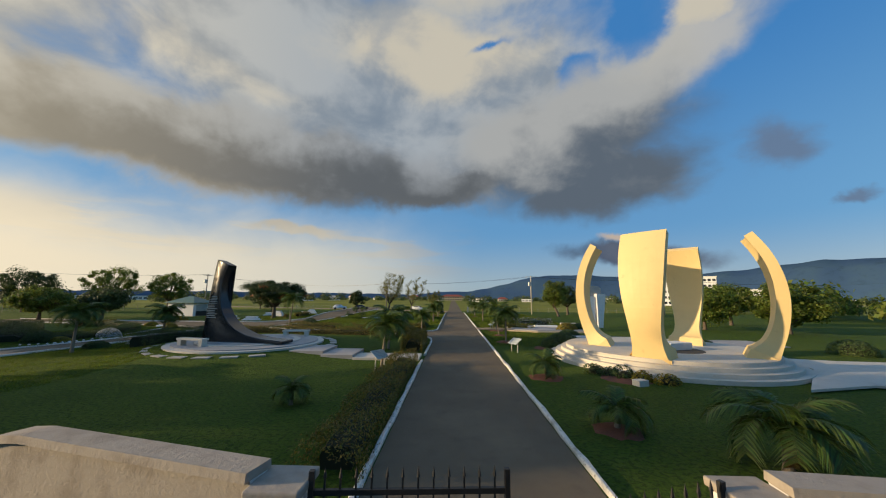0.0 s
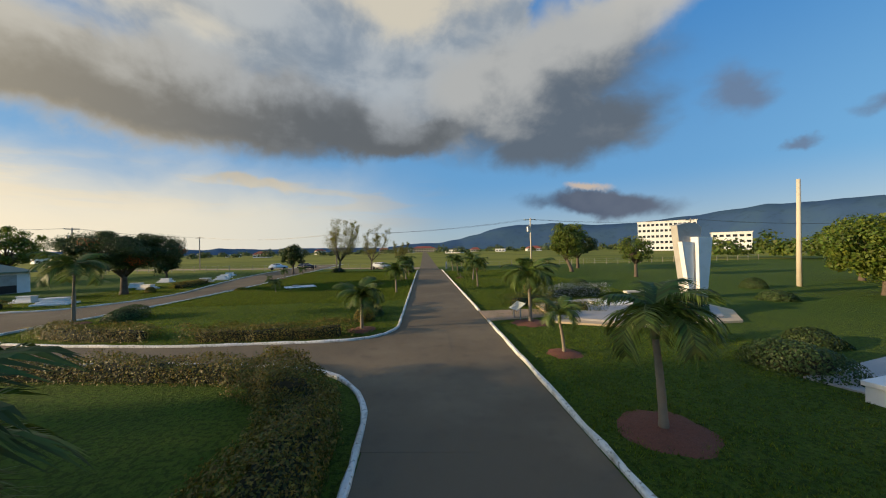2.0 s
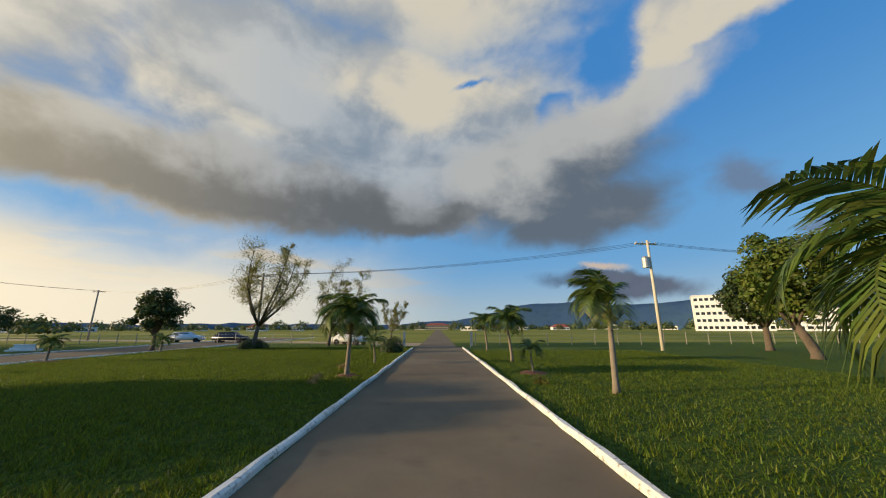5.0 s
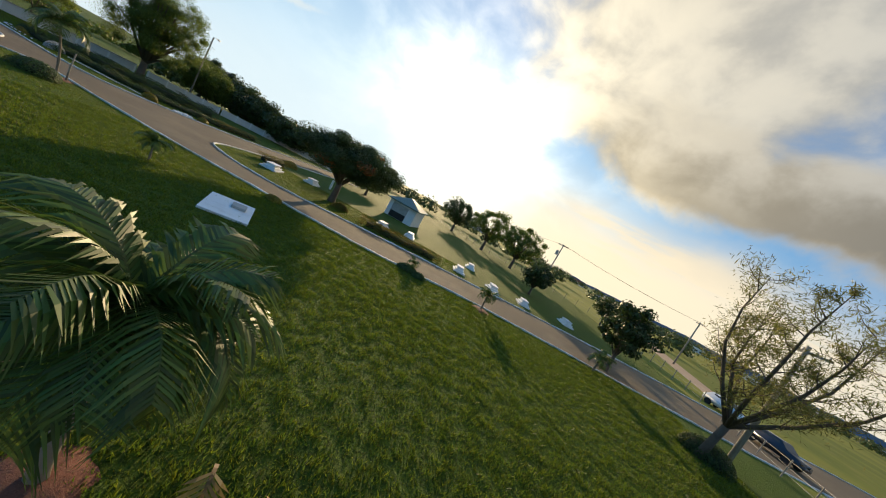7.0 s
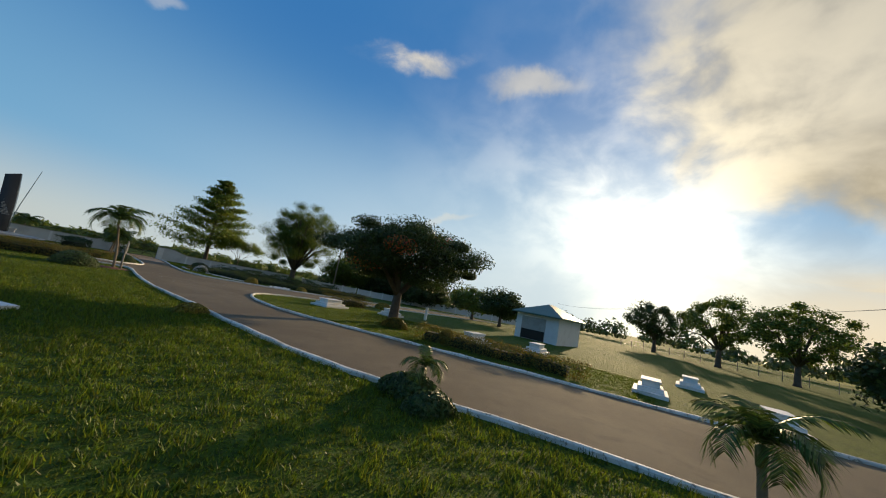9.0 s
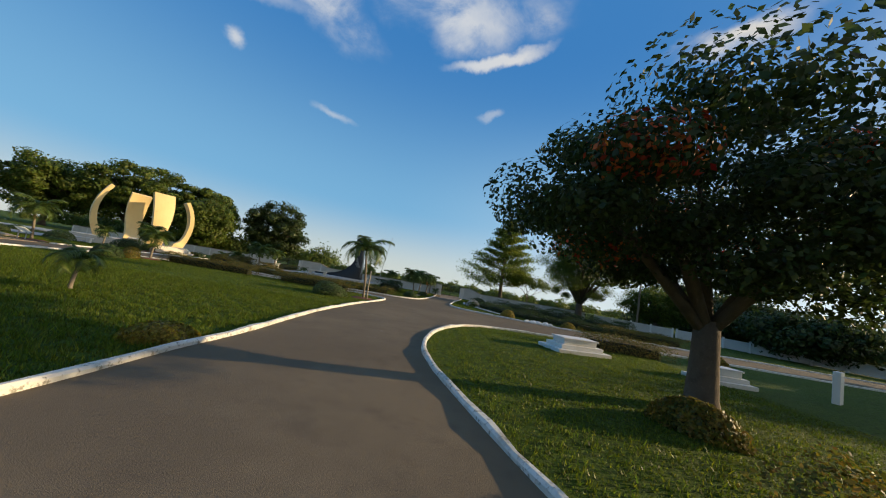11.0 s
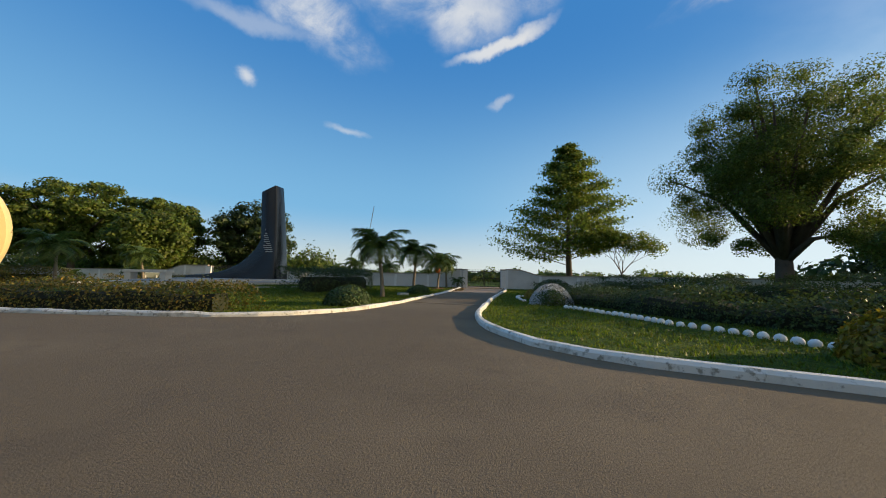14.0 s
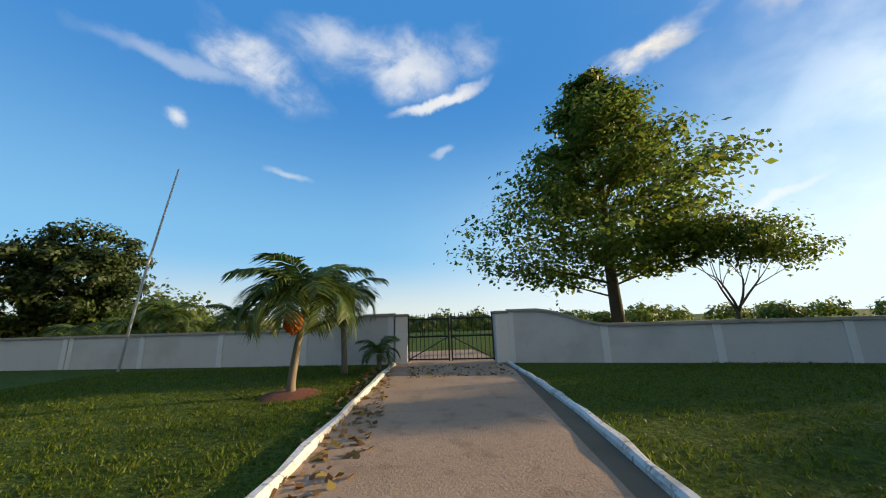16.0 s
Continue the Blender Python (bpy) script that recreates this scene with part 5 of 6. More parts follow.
# shrubs
for i, (x, y, h, mat, lab) in enumerate((
        (8.0, 24.4, (1.4, 1.0, 0.95), M_SHRUB, "loose green shrub by the steps"),
        (6.7, 23.6, (0.8, 0.7, 0.7), M_SHRUB, "loose green shrub by the steps"), (10.2, 29.6, (1.3, 0.9, 0.75), M_SHRUB, "low wide green shrub on the lawn"),
        (13.4, 31.6, (0.9, 0.8, 0.55), M_LEAF_DARK, "low dark shrub on the lawn"), (12.6, 37.4, (1.35, 0.95, 0.80), M_GOLDHEDGE, "green-gold shrub at the monument foot"),
        (14.4, 38.6, (1.1, 0.8, 0.7), M_SHRUB, "green-gold shrub at the monument foot"), (-4.3, 40.4, (0.8, 0.8, 0.65), M_SHRUB, "round pale green lawn shrub"),
        (-4.4, 38.9, (0.55, 0.55, 0.5), M_HEDGE, "round reddish shrub by a palm"), (-17.2, 84.2, (1.3, 1.1, 0.8), M_LEAF_DARK, "round dark green lawn shrub"),
        (-3.6, 78.7, (1.0, 0.9, 0.9), M_LEAF_DARK, "round dark green roadside shrub"), (-21.8, 66.2, (0.85, 0.7, 0.38), M_SHRUB, "low mound of green leaves"),
        (-21.2, 67.0, (0.45, 0.4, 0.28), M_SHRUB, "low mound of green leaves"), (-20.6, 57.0, (0.6, 0.5, 0.32), M_GOLDHEDGE, "small golden-green lawn shrub"),
        (-19.4, 41.6, (1.25, 1.0, 0.68), M_SHRUB, "broad pale green shrub with yellow tips"), (-23.9, 28.9, (0.75, 0.7, 0.5), M_SHRUB, "round green shrub on the lawn corner"),
        (-25.0, 20.6, (0.6, 0.6, 0.36), M_SHRUB, "low round shrub at a palm foot"),
        (-30.55, 26.9, (0.66, 0.58, 0.44), M_SHRUB, "green shrub covered in small white flowers"), (-32.3, 35.4, (0.65, 0.6, 0.5), M_GOLDHEDGE, "golden-orange leafy bedding shrub"),
        (-30.75, 23.3, (0.42, 0.6, 0.3), M_GOLDHEDGE, "low bedding plant with yellow-green tips"), (-31.75, 22.75, (1.05, 1.0, 0.8), M_LEAF_DARK, "dark bushy plant at the end of a flower bed"), (-36.6, 37.6, (0.7, 0.6, 0.45), M_GOLDHEDGE, "golden-orange leafy bedding shrub"), (27.0, 47.0, (0.9, 0.8, 0.8), M_SHRUB, "round green shrub in the park"),
        (22.4, 41.0, (1.0, 0.9, 0.6), M_SHRUB, "round green shrub in the park"), (14.0, 52.0, (0.9, 0.9, 0.6), M_SHRUB, "round green shrub in the park"), (19.0, 25.0, (0.8, 0.8, 0.5), M_SHRUB, "small green shrub by the terrace"),
        (19.5, 8.0, (1.6, 1.2, 1.3), M_SHRUB, "bushy green shrub by the forecourt"), (27.0, 22.0, (1.1, 1.1, 0.8), M_SHRUB, "small green shrub by the terrace"),
        (-29.6, 61.5, (0.5, 0.45, 0.5), M_HEDGE, "small reddish roadside shrub"), (-30.4, 65.6, (0.6, 0.5, 0.5), M_SHRUB, "small green roadside shrub"),
        (-30.2, 57.5, (0.6, 0.55, 0.5), M_HEDGE, "small reddish roadside shrub"), (-40.0, 46.5, (0.8, 0.7, 0.4), M_GOLDHEDGE, "low golden-green lawn shrub"))):
    shrub(x, y, h, mat, 100 + i, int(2300 + 2200 * h[0]), 0.044, lab, extra=M_WHITEFLOWER if "white" in lab else None)
for i, (x, y) in enumerate(((7.0, 14.3), (7.9, 13.4), (6.5, 15.0), (8.8, 12.9), (7.4, 13.9))):
    shrub(x, y, (0.5, 0.42, 0.36), M_GOLDHEDGE if i % 2 else M_SHRUB, 150 + i, 420, 0.055, "low golden-green bedding plant")
mulch_bed(7.4, 13.9, 1.2)
mulch_bed(6.9, 23.4, 1.5)
ob = part("marker_block", boxed(-0.26, -0.2, -0.05, 0.26, 0.2, 0.24, 0.02), M_STONE, None, "", pose(7.4, 12.6, 0, 0, 0, 20))
tagged(ob, "small pale stone marker block", "block")
ob = part("marker_block", boxed(-0.24, -0.17, -0.05, 0.24, 0.17, 0.11, 0.02), M_STONE, None, "", pose(-24.55, 22.55, 0, 0, 0, 30))
tagged(ob, "small pale stone marker block", "block")

# white edging stones round the end of the bed
rng = random.Random(78)
for x, y in ((-31.3, 21.2), (-30.9, 21.4), (-30.6, 21.7), (-30.35, 22.05), (-30.2, 22.4), (-30.1, 22.8), (-30.05, 23.25), (-30.0, 23.7), (-30.0, 24.2), (-29.95, 24.8), (-29.95, 25.5)):
    bm = bmesh.new()
    bmesh.ops.create_icosphere(bm, subdivisions=2, radius=0.085)
    for v in bm.verts:
        v.co = Vector((v.co.x * rng.uniform(1.05, 1.25), v.co.y * rng.uniform(0.8, 0.95), v.co.z * 0.72))
    ob = part("edging_stone", bm, M_WHITE, None, "", pose(x, y, 0.03, 0, 0, rng.uniform(0, 360)), True)
    tagged(ob, "whitewashed round edging stone", "stone", "edging stones")
# white edging stones of the flower bed
rng = random.Random(12)
for i in range(32):
    t = i / 31
    bm = bmesh.new()
    bmesh.ops.create_icosphere(bm, subdivisions=2, radius=0.078)
    for v in bm.verts:
        v.co *= 1 + 0.25 * noise.noise(v.co * 6 + Vector((i, 0, 0)))
    ob = part("edging_stone", bm, M_WHITE, None, "", pose(-30.7 - 1.0 * math.sin(2.4 * t) - 2.6 * max(0.0, t - 0.55), 28.4 + 6.6 * t, 0.03, 0, 0, rng.uniform(0, 360)), True)
    tagged(ob, "whitewashed round edging stone", "stone", "edging stones")

rng = random.Random(21)
for i in range(26):
    bm = bmesh.new()
    bmesh.ops.create_icosphere(bm, subdivisions=2, radius=rng.uniform(0.09, 0.17))
    for v in bm.verts:
        v.co *= 1 + 0.3 * noise.noise(v.co * 5 + Vector((i, 3, 0)))
    ob = part("edging_stone", bm, M_WHITE, None, "", pose(-34.4 + rng.uniform(-1.1, 1.1), 37.0 + rng.uniform(-0.25, 0.25), 0.04, 0, 0, rng.uniform(0, 360)), True)
    tagged(ob, "whitewashed round edging stone", "stone", "edging stones")

# trees
tree_dense(pose(-31.6, 56.0, 0), 2.0, 0.30, 4.5, (4.7, 4.7, 1.8), 70, 1.2, 1300, 0.065, M_LEAF_DARK, 31, "wide umbrella-shaped flame tree with some orange blossom", flat=0.5, second=M_BLOSSOM, limbs=10, name="flame_tree")
casuarina(pose(-16.9, 83.6, 0), 10.2, 0.19, 7, 32, "tall sparse casuarina with thin wispy branches", (0.9, 0.2))
casuarina(pose(-11.9, 89.6, 0), 8.8, 0.15, 5, 33, "slim sparse casuarina with bare twigs", (0.5, 0.2), 0.75)
casuarina(pose(-7.2, 105.0, 0), 6.0, 0.12, 4, 34, "slim sparse casuarina beyond the fence", (0.3, 0.1))
tree_dense(pose(-24.6, 82.0, 0), 1.5, 0.15, 3.5, (2.0, 2.0, 1.8), 26, 0.72, 260, 0.13, M_LEAF_DARK, 35, "compact dark mango tree on the lawn", gap=0.3)
tree_dense(pose(22.0, 71.5, 0), 2.0, 0.26, 4.9, (2.4, 2.4, 2.6), 40, 0.85, 300, 0.14, M_LEAF, 37, "upright broadleaf tree with leaning trunk", (-0.7, 0.2))
tree_dense(pose(26.5, 79.0, 0), 2.0, 0.24, 4.2, (3.0, 3.0, 2.0), 36, 0.9, 280, 0.14, M_LEAF_DARK, 36, "spreading dark broadleaf tree in the park")
tree_dense(pose(25.0, 60.0, 0), 1.8, 0.18, 3.4, (1.9, 1.9, 1.6), 22, 0.7, 160, 0.12, M_LEAF, 38, "thin broadleaf tree with bare twigs")
tree_dense(pose(31.0, 41.5, 0), 1.3, 0.2, 3.4, (2.9, 2.9, 2.2), 44, 0.9, 300, 0.13, M_LEAF_PALE, 39, "rounded pale green park tree")
tree_dense(pose(37.0, 37.0, 0), 1.2, 0.2, 3.2, (3.2, 3.2, 2.2), 44, 1.0, 300, 0.14, M_LEAF, 40, "rounded green park tree with low crown")
tree_dense(pose(41.0, 50.0, 0), 1.6, 0.2, 3.8, (3.0, 3.0, 2.2), 40, 1.0, 280, 0.14, M_LEAF, 41, "rounded green park tree with low crown")
tree_layered(pose(-38.8, 3.0, 0), 15.4, 6.6, 51, "tall layered almond tree behind the wall")
tree_dense(pose(-46.0, 18.8, 0), 2.4, 0.45, 7.7, (5.3, 5.3, 5.3), 120, 1.3, 1300, 0.062, M_LEAF, 52, "large dense broadleaf tree with heavy round crown", limbs=26, gap=0.35)
tree_dense(pose(-58.0, 17.0, 0), 1.6, 0.32, 3.9, (4.4, 4.4, 2.6), 80, 1.2, 420, 0.11, M_LEAF, 53, "large dark broadleaf tree behind the fence", limbs=16)
tree(pose(-43.0, 5.5, 0), 1.6, 0.10, 1.7, 3, M_LEAF_PALE, 54, 3, 0.55, 0.2, 0.76, 0.6, 60, 0.10, 1.0, "thin open-crowned tree behind the wall")
tree_dense(pose(-72.0, 81.0, 0), 2.4, 0.30, 6.0, (4.8, 4.8, 3.0), 46, 1.2, 260, 0.15, M_LEAF, 55, "open spreading tree against the light")
tree_dense(pose(-80.0, 74.5, 0), 2.6, 0.34, 6.6, (5.4, 5.4, 3.4), 46, 1.2, 260, 0.15, M_LEAF, 56, "open spreading tree against the light")
tree_dense(pose(-90.0, 66.0, 0), 2.2, 0.3, 5.6, (4.8, 4.8, 3.0), 46, 1.3, 240, 0.16, M_LEAF_DARK, 90, "broad dark tree beyond the hut")
tree_dense(pose(-45.0, 80.0, 0), 1.2, 0.14, 2.6, (2.0, 2.0, 1.5), 22, 0.8, 220, 0.14, M_LEAF_DARK, 57, "compact dark tree beside the tombs")
tree_dense(pose(-57.0, 96.0, 0), 1.2, 0.14, 3.0, (2.4, 2.4, 1.8), 22, 0.9, 220, 0.14, M_LEAF_DARK, 58, "compact dark tree by the fence")
tree_dense(pose(-57.0, 51.0, 0), 1.4, 0.2, 2.8, (3.0, 3.0, 1.5), 36, 1.1, 260, 0.15, M_LEAF_DARK, 59, "low spreading dark tree behind the hut")
tree_dense(pose(-60.0, 45.0, 0), 1.4, 0.2, 2.8, (3.2, 3.2, 1.6), 36, 1.1, 260, 0.15, M_LEAF, 60, "low spreading dark tree behind the hut")
tree_dense(pose(19.0, -33.0, 0), 2.0, 0.5, 8.6, (9.0, 7.0, 7.6), 110, 2.0, 300, 0.30, M_LEAF_DARK, 63, "great round dark tree behind the wall", gap=0.45, limbs=14)
for i, (x, y, r, h) in enumerate(((48.0, -22.0, 12.0, 19.0), (36.0, -28.0, 9.0, 17.0), (62.0, -16.0, 11.0, 16.0), (30.0, -20.0, 6.0, 12.0))):
    tree_dense(pose(x, y, 0), 3.0, 0.6, h * 0.58, (r, r * 0.8, h * 0.40), 120, 2.1, 300, 0.32, M_LEAF, 64 + i, "great spreading rain tree behind the wall", gap=0.4, limbs=26, flat=0.55, name="rain_tree")
# dark row behind the fence, with out-of-view trees added to shade the gate lawns
for i, (x, y, h) in enumerate(((-66.0, 23.0, 6.0), (-64.0, 31.0, 4.8), (-68.0, 16.0, 7.0), (-70.0, 8.0, 8.4))):
    tree_dense(pose(x, y, 0), 2.0, 0.35, h * 0.54, (5.2, 5.2, h * 0.42), 60, 1.5, 300, 0.20, M_LEAF_DARK, 80 + i, "large dark broadleaf tree behind the fence", limbs=14)


def palm_grove(name, spots, seed):
    """Rows of small palms behind the wall, joined."""
    g = np.random.default_rng(seed)
    vs, fs, k = [], [], 0
    for (x, y, h, s) in spots:
        for j in range(11):
            mesh = FRONDS[j % 4]
            co = np.empty(len(mesh.vertices) * 3)
            mesh.vertices.foreach_get("co", co)
            co = co.reshape(-1, 3) * s * g.uniform(0.8, 1.1)
            a = math.tau * (j * 0.382) + g.uniform(-0.3, 0.3)
            r = np.array([[math.cos(a), math.sin(a), 0], [-math.sin(a), math.cos(a), 0], [0, 0, 1.0]])
            vs.append(co @ r + np.array([x, y, h]))
            for p in mesh.polygons:
                fs.append(tuple(q + k for q in p.vertices))
            k += len(co)
        w = 0.07 * s
        vs.append(np.array([[x - w, y, 0], [x + w, y, 0], [x + w, y, h + 0.1], [x - w, y, h + 0.1], [x, y - w, 0], [x, y + w, 0], [x, y + w, h + 0.1], [x, y - w, h + 0.1]]))
        fs += [(k, k + 1, k + 2, k + 3), (k + 4, k + 5, k + 6, k + 7)]
        k += 8
    ob = pydata(name, np.concatenate(vs), fs, M_PALM)
    return tagged(ob, "rows of young palms growing behind the wall", "palms", kind="stuff")


for i, (x, y, a) in enumerate(((-4.4, 66.6, 20), (-3.9, 67.5, 160), (3.2, 62.6, 70), (-4.0, 63.9, 250))):
    ob = link("fallen_frond", DRY_FROND, None, None, "", pose(x, y, 0.30, 0, 50, a))
    tagged(ob, "fallen dry brown palm frond on the lawn", "frond", "fallen fronds")

rng = random.Random(91)
palm_grove("palm_grove", [(-26.0 + 2.1 * i + rng.uniform(-0.6, 0.6), -4.5 - 3.0 * (i % 3) + rng.uniform(-0.8, 0.8) + 0.1 * i, rng.uniform(0.8, 1.6), rng.uniform(0.7, 1.0)) for i in range(17)] + [(-27.0 - 2.6 * i, -16.0 - 2.0 * (i % 3), 1.4, 1.0) for i in range(8)], 4)

# ---------------------------------------------------------------- hut, tombs, poles, cars, fences


def hut():
    root = empty("park_hut", pose(-49.5, 59.8, 0, 0, 0, -6), label="small white block hut with a green hipped metal roof", category="hut")
    bm = boxed(-2.6, -2.1, -0.1, 2.6, 2.1, 2.35, 0.0)
    part("wall", bm, M_WHITE, root)
    bm = bmesh.new()
    lo = [bm.verts.new(p) for p in ((-3.0, -2.5, 2.3), (3.0, -2.5, 2.3), (3.0, 2.5, 2.3), (-3.0, 2.5, 2.3))]
    lo2 = [bm.verts.new((v.co.x, v.co.y, 2.42)) for v in lo]
    hi = [bm.verts.new((-0.5, 0, 3.55)), bm.verts.new((0.5, 0, 3.55))]
    bm.faces.new(list(reversed(lo)))
    for i in range(4):
        bm.faces.new((lo[i], lo[(i + 1) % 4], lo2[(i + 1) % 4], lo2[i]))
    bm.faces.new((lo2[0], lo2[1], hi[1], hi[0])), bm.faces.new((lo2[2], lo2[3], hi[0], hi[1]))
    bm.faces.new((lo2[1], lo2[2], hi[1])), bm.faces.new((lo2[3], lo2[0], hi[0]))
    part("roof", bm, M_ROOF, root)
    win = part("window", boxed(-1.7, -2.16, 0.85, -0.6, -2.104, 1.7), M_WHITE, root, "white window frame")
    part("pane", boxed(-1.6, -2.175, 0.93, -0.7, -2.162, 1.62), M_DOOR, win, "brown shutter")
    # flat plate on the wall; its grey stands in for a shaded opening
    part("doorway", boxed(2.604, -1.5, 0.0, 2.62, 0.9, 2.05), M_GREYSTONE, root, "shaded grey doorway")
    part("gate_bar", boxed(2.622, -1.45, 0.05, 2.64, 0.85, 0.9), M_IRON, root)
    return root


hut()


def tomb(m, seed=0, s=1.0):
    root = empty("tomb", m, label="white-painted stepped concrete tomb on the grass", category="tomb", group="white tombs")
    part("base", boxed(-1.5 * s, -0.95 * s, -0.05, 1.5 * s, 0.95 * s, 0.14, 0.015), M_WHITE, root)
    part("tier", boxed(-1.2 * s, -0.7 * s, 0.141, 1.2 * s, 0.7 * s, 0.30, 0.015), M_WHITE, root)
    part("vault", boxed(-0.95 * s, -0.48 * s, 0.301, 0.95 * s, 0.48 * s, 0.50, 0.02), M_WHITE, root)
    part("ledger", boxed(-1.02 * s, -0.55 * s, 0.501, 1.02 * s, 0.55 * s, 0.56, 0.012), M_WHITE, root)
    return root


for i, (x, y, a) in enumerate(((-32.2, 69.7, 4), (-32.0, 73.3, 6), (-33.6, 76.9, 2), (-36.0, 82.5, 10), (-33.2, 61.0, -8), (-31.6, 49.6, 12), (-36.5, 63.5, 5), (-38.5, 71.0, 0), (-36.0, 51.6, 0))):
    tomb(pose(x, y, 0, 0, 0, a), i, 0.62 if i != 5 else 0.8)
ob = part("lawn_slab", boxed(-1.55, -0.95, -0.04, 1.55, 0.95, 0.10, 0.012), M_WHITE, None, "", pose(-14.9, 58.4, 0, 0, 0, 30))
tagged(ob, "flat white concrete slab on the lawn", "slab")
ob = part("small_cover", boxed(-0.35, -0.3, 0, 0.35, 0.3, 0.14, 0.03), M_GREYSTONE, None, "", pose(-15.4, 58.5, 0.10, 0, 0, 30))
tagged(ob, "small grey block lying on the slab", "block")
ob = part("grave_stele", boxed(-0.3, -0.1, -0.05, 0.3, 0.1, 1.1, 0.02), M_WHITE, None, "", pose(-40.0, 52.0, 0, 0, 0, 30))
tagged(ob, "upright white stone marker", "stele")


def utility_pole(m, height=9.0, arms=1, transformer=False, mat=None, label="tall utility pole with crossarm", r=0.15, tilt=0.0):
    root = empty("utility_pole", m, label=label, category="pole", group="utility poles")
    mat = mat or M_TIMBER
    bm = tube(bmesh.new(), [(0, 0, -0.3), (tilt * 0.5, 0, height * 0.5), (tilt, 0, height)], [r, r * 0.85, r * 0.7], 10)
    part("shaft", bm, mat, root, "", None, True)
    for k in range(arms):
        z = height - 0.35 - 0.9 * k
        part("crossarm", boxed(-1.1, 0.10, z, 1.1, 0.22, z + 0.12), mat, root)
        for x in (-0.95, -0.35, 0.35, 0.95):
            bm = bmesh.new()
            bmesh.ops.create_cone(bm, cap_ends=True, segments=8, radius1=0.05, radius2=0.03, depth=0.16, matrix=Matrix.Translation((x, 0.16, z + 0.20)))
            part("insulator", bm, M_GREYSTONE, root)
    if transformer:
        bm = bmesh.new()
        bmesh.ops.create_cone(bm, cap_ends=True, segments=16, radius1=0.28, radius2=0.28, depth=0.85, matrix=Matrix.Translation((-0.45, 0.0, height - 2.0)))
        bmesh.ops.create_cone(bm, cap_ends=True, segments=16, radius1=0.30, radius2=0.12, depth=0.14, matrix=Matrix.Translation((-0.45, 0.0, height - 1.5)))
        part("transformer", bm, M_STEEL, root, "grey transformer can")
    return root


utility_pole(pose(18.2, 79.5, 0, 0, 0, 10), 9.2, 1, True, M_CONCRETE_POLE, "cream concrete utility pole with crossarm and transformer")
utility_pole(pose(31.4, 47.3, 0), 9.3, 0, False, M_CONCRETE_POLE, "bare grey-cream concrete pole", 0.2, 0.15)
utility_pole(pose(-17.9, 86.0, 0, 0, 0, 0), 7.4, 1, False, M_TIMBER, "grey timber utility pole with crossarm")
utility_pole(pose(-67.0, 87.0, 0, 0, 0, 60), 9.5, 1, True, M_TIMBER, "dark timber utility pole with crossarm and transformer")
utility_pole(pose(52.0, 84.0, 0, 0, 0, 10), 9.0, 1, False, M_TIMBER)
utility_pole(pose(-60.0, 112.0, 0), 8.6, 1, False, M_TIMBER)


def wire(points, name="power_line"):
    root_label = "thin black overhead power line"
    bm = bmesh.new()
    for a, b in zip(points, points[1:]):
        a, b = Vector(a), Vector(b)
        pts = []
        for i in range(13):
            t = i / 12
            p = a.lerp(b, t)
            p.z -= 4 * t * (1 - t) * (a - b).length * 0.018
            pts.append(p)
        tube(bm, pts, [0.014] * 13, 4)
    return tagged(part(name, bm, M_IRON), root_label, "cable", "power lines")


for off in (-0.95, 0.0, 0.95):
    wire([(-67.0 + off * 0.5, 87.0, 9.4), (-60.0 + off * 0.3, 112.0, 8.5), (-17.9 + off, 86.1, 7.3), (18.2 + off, 79.6, 9.0), (52.0 + off, 84.0, 8.9), (120.0, 92.0, 9.0)])
    wire([(-67.0 + off * 0.5, 87.0, 9.4), (-110.0, 62.0 + off, 9.2), (-150.0, 30.0 + off, 9.0)])


def street_lamp(m, h=8.2):
    root = empty("street_lamp", m, label="dark street lamp with curved arm and flat head", category="street lamp")
    part("post", tube(bmesh.new(), [(0, 0, -0.2), (0.02, 0, h * 0.5), (0.08, 0, h)], [0.14, 0.12, 0.10], 10), M_TIMBER, root, "", None, True)
    part("arm", tube(bmesh.new(), [(0.05, 0, h - 0.25), (0.5, 0, h + 0.08), (1.2, 0, h + 0.22), (1.75, 0, h + 0.2)], [0.035] * 4, 7), M_STEEL, root, "", None, True)
    bm = boxed(1.65, -0.16, h + 0.10, 2.35, 0.16, h + 0.27, 0.05)
    part("lamp_head", bm, M_STEEL, root)
    return root


street_lamp(pose(-54.0, 19.0, 0, 0, 0, 200), 10.5)


def fence(line, h=1.3, gap=2.6, label="wire fence on thin timber posts", mat=None, rails=3, pr=0.045):
    root = empty("wire_fence", None, label=label, category="fence", group="wire fences")
    a, b = Vector(line[0]), Vector(line[1])
    n = max(2, int((b - a).length / gap))
    rng = random.Random(n)
    for i in range(n + 1):
        p = a.lerp(b, i / n)
        part("post", tube(bmesh.new(), [(p.x, p.y, -0.1), (p.x + rng.uniform(-0.04, 0.04), p.y, h * rng.uniform(0.94, 1.08))], [pr, pr * 0.9], 6), mat or M_TIMBER, root)
    for k in range(rails):
        z = h * (0.3 + 0.62 * k / max(1, rails - 1))
        part("wire", tube(bmesh.new(), [(a.x, a.y, z), (b.x, b.y, z)], [0.010, 0.010], 4), M_STEEL, root)
    return root


fence(((4.0, 88.5), (75.0, 92.5)))
fence(((-4.0, 88.5), (-30.0, 96.0)))
fence(((-34.0, 97.0), (-66.0, 100.0)))
fence(((-66.0, 100.0), (-95.0, 60.0)))


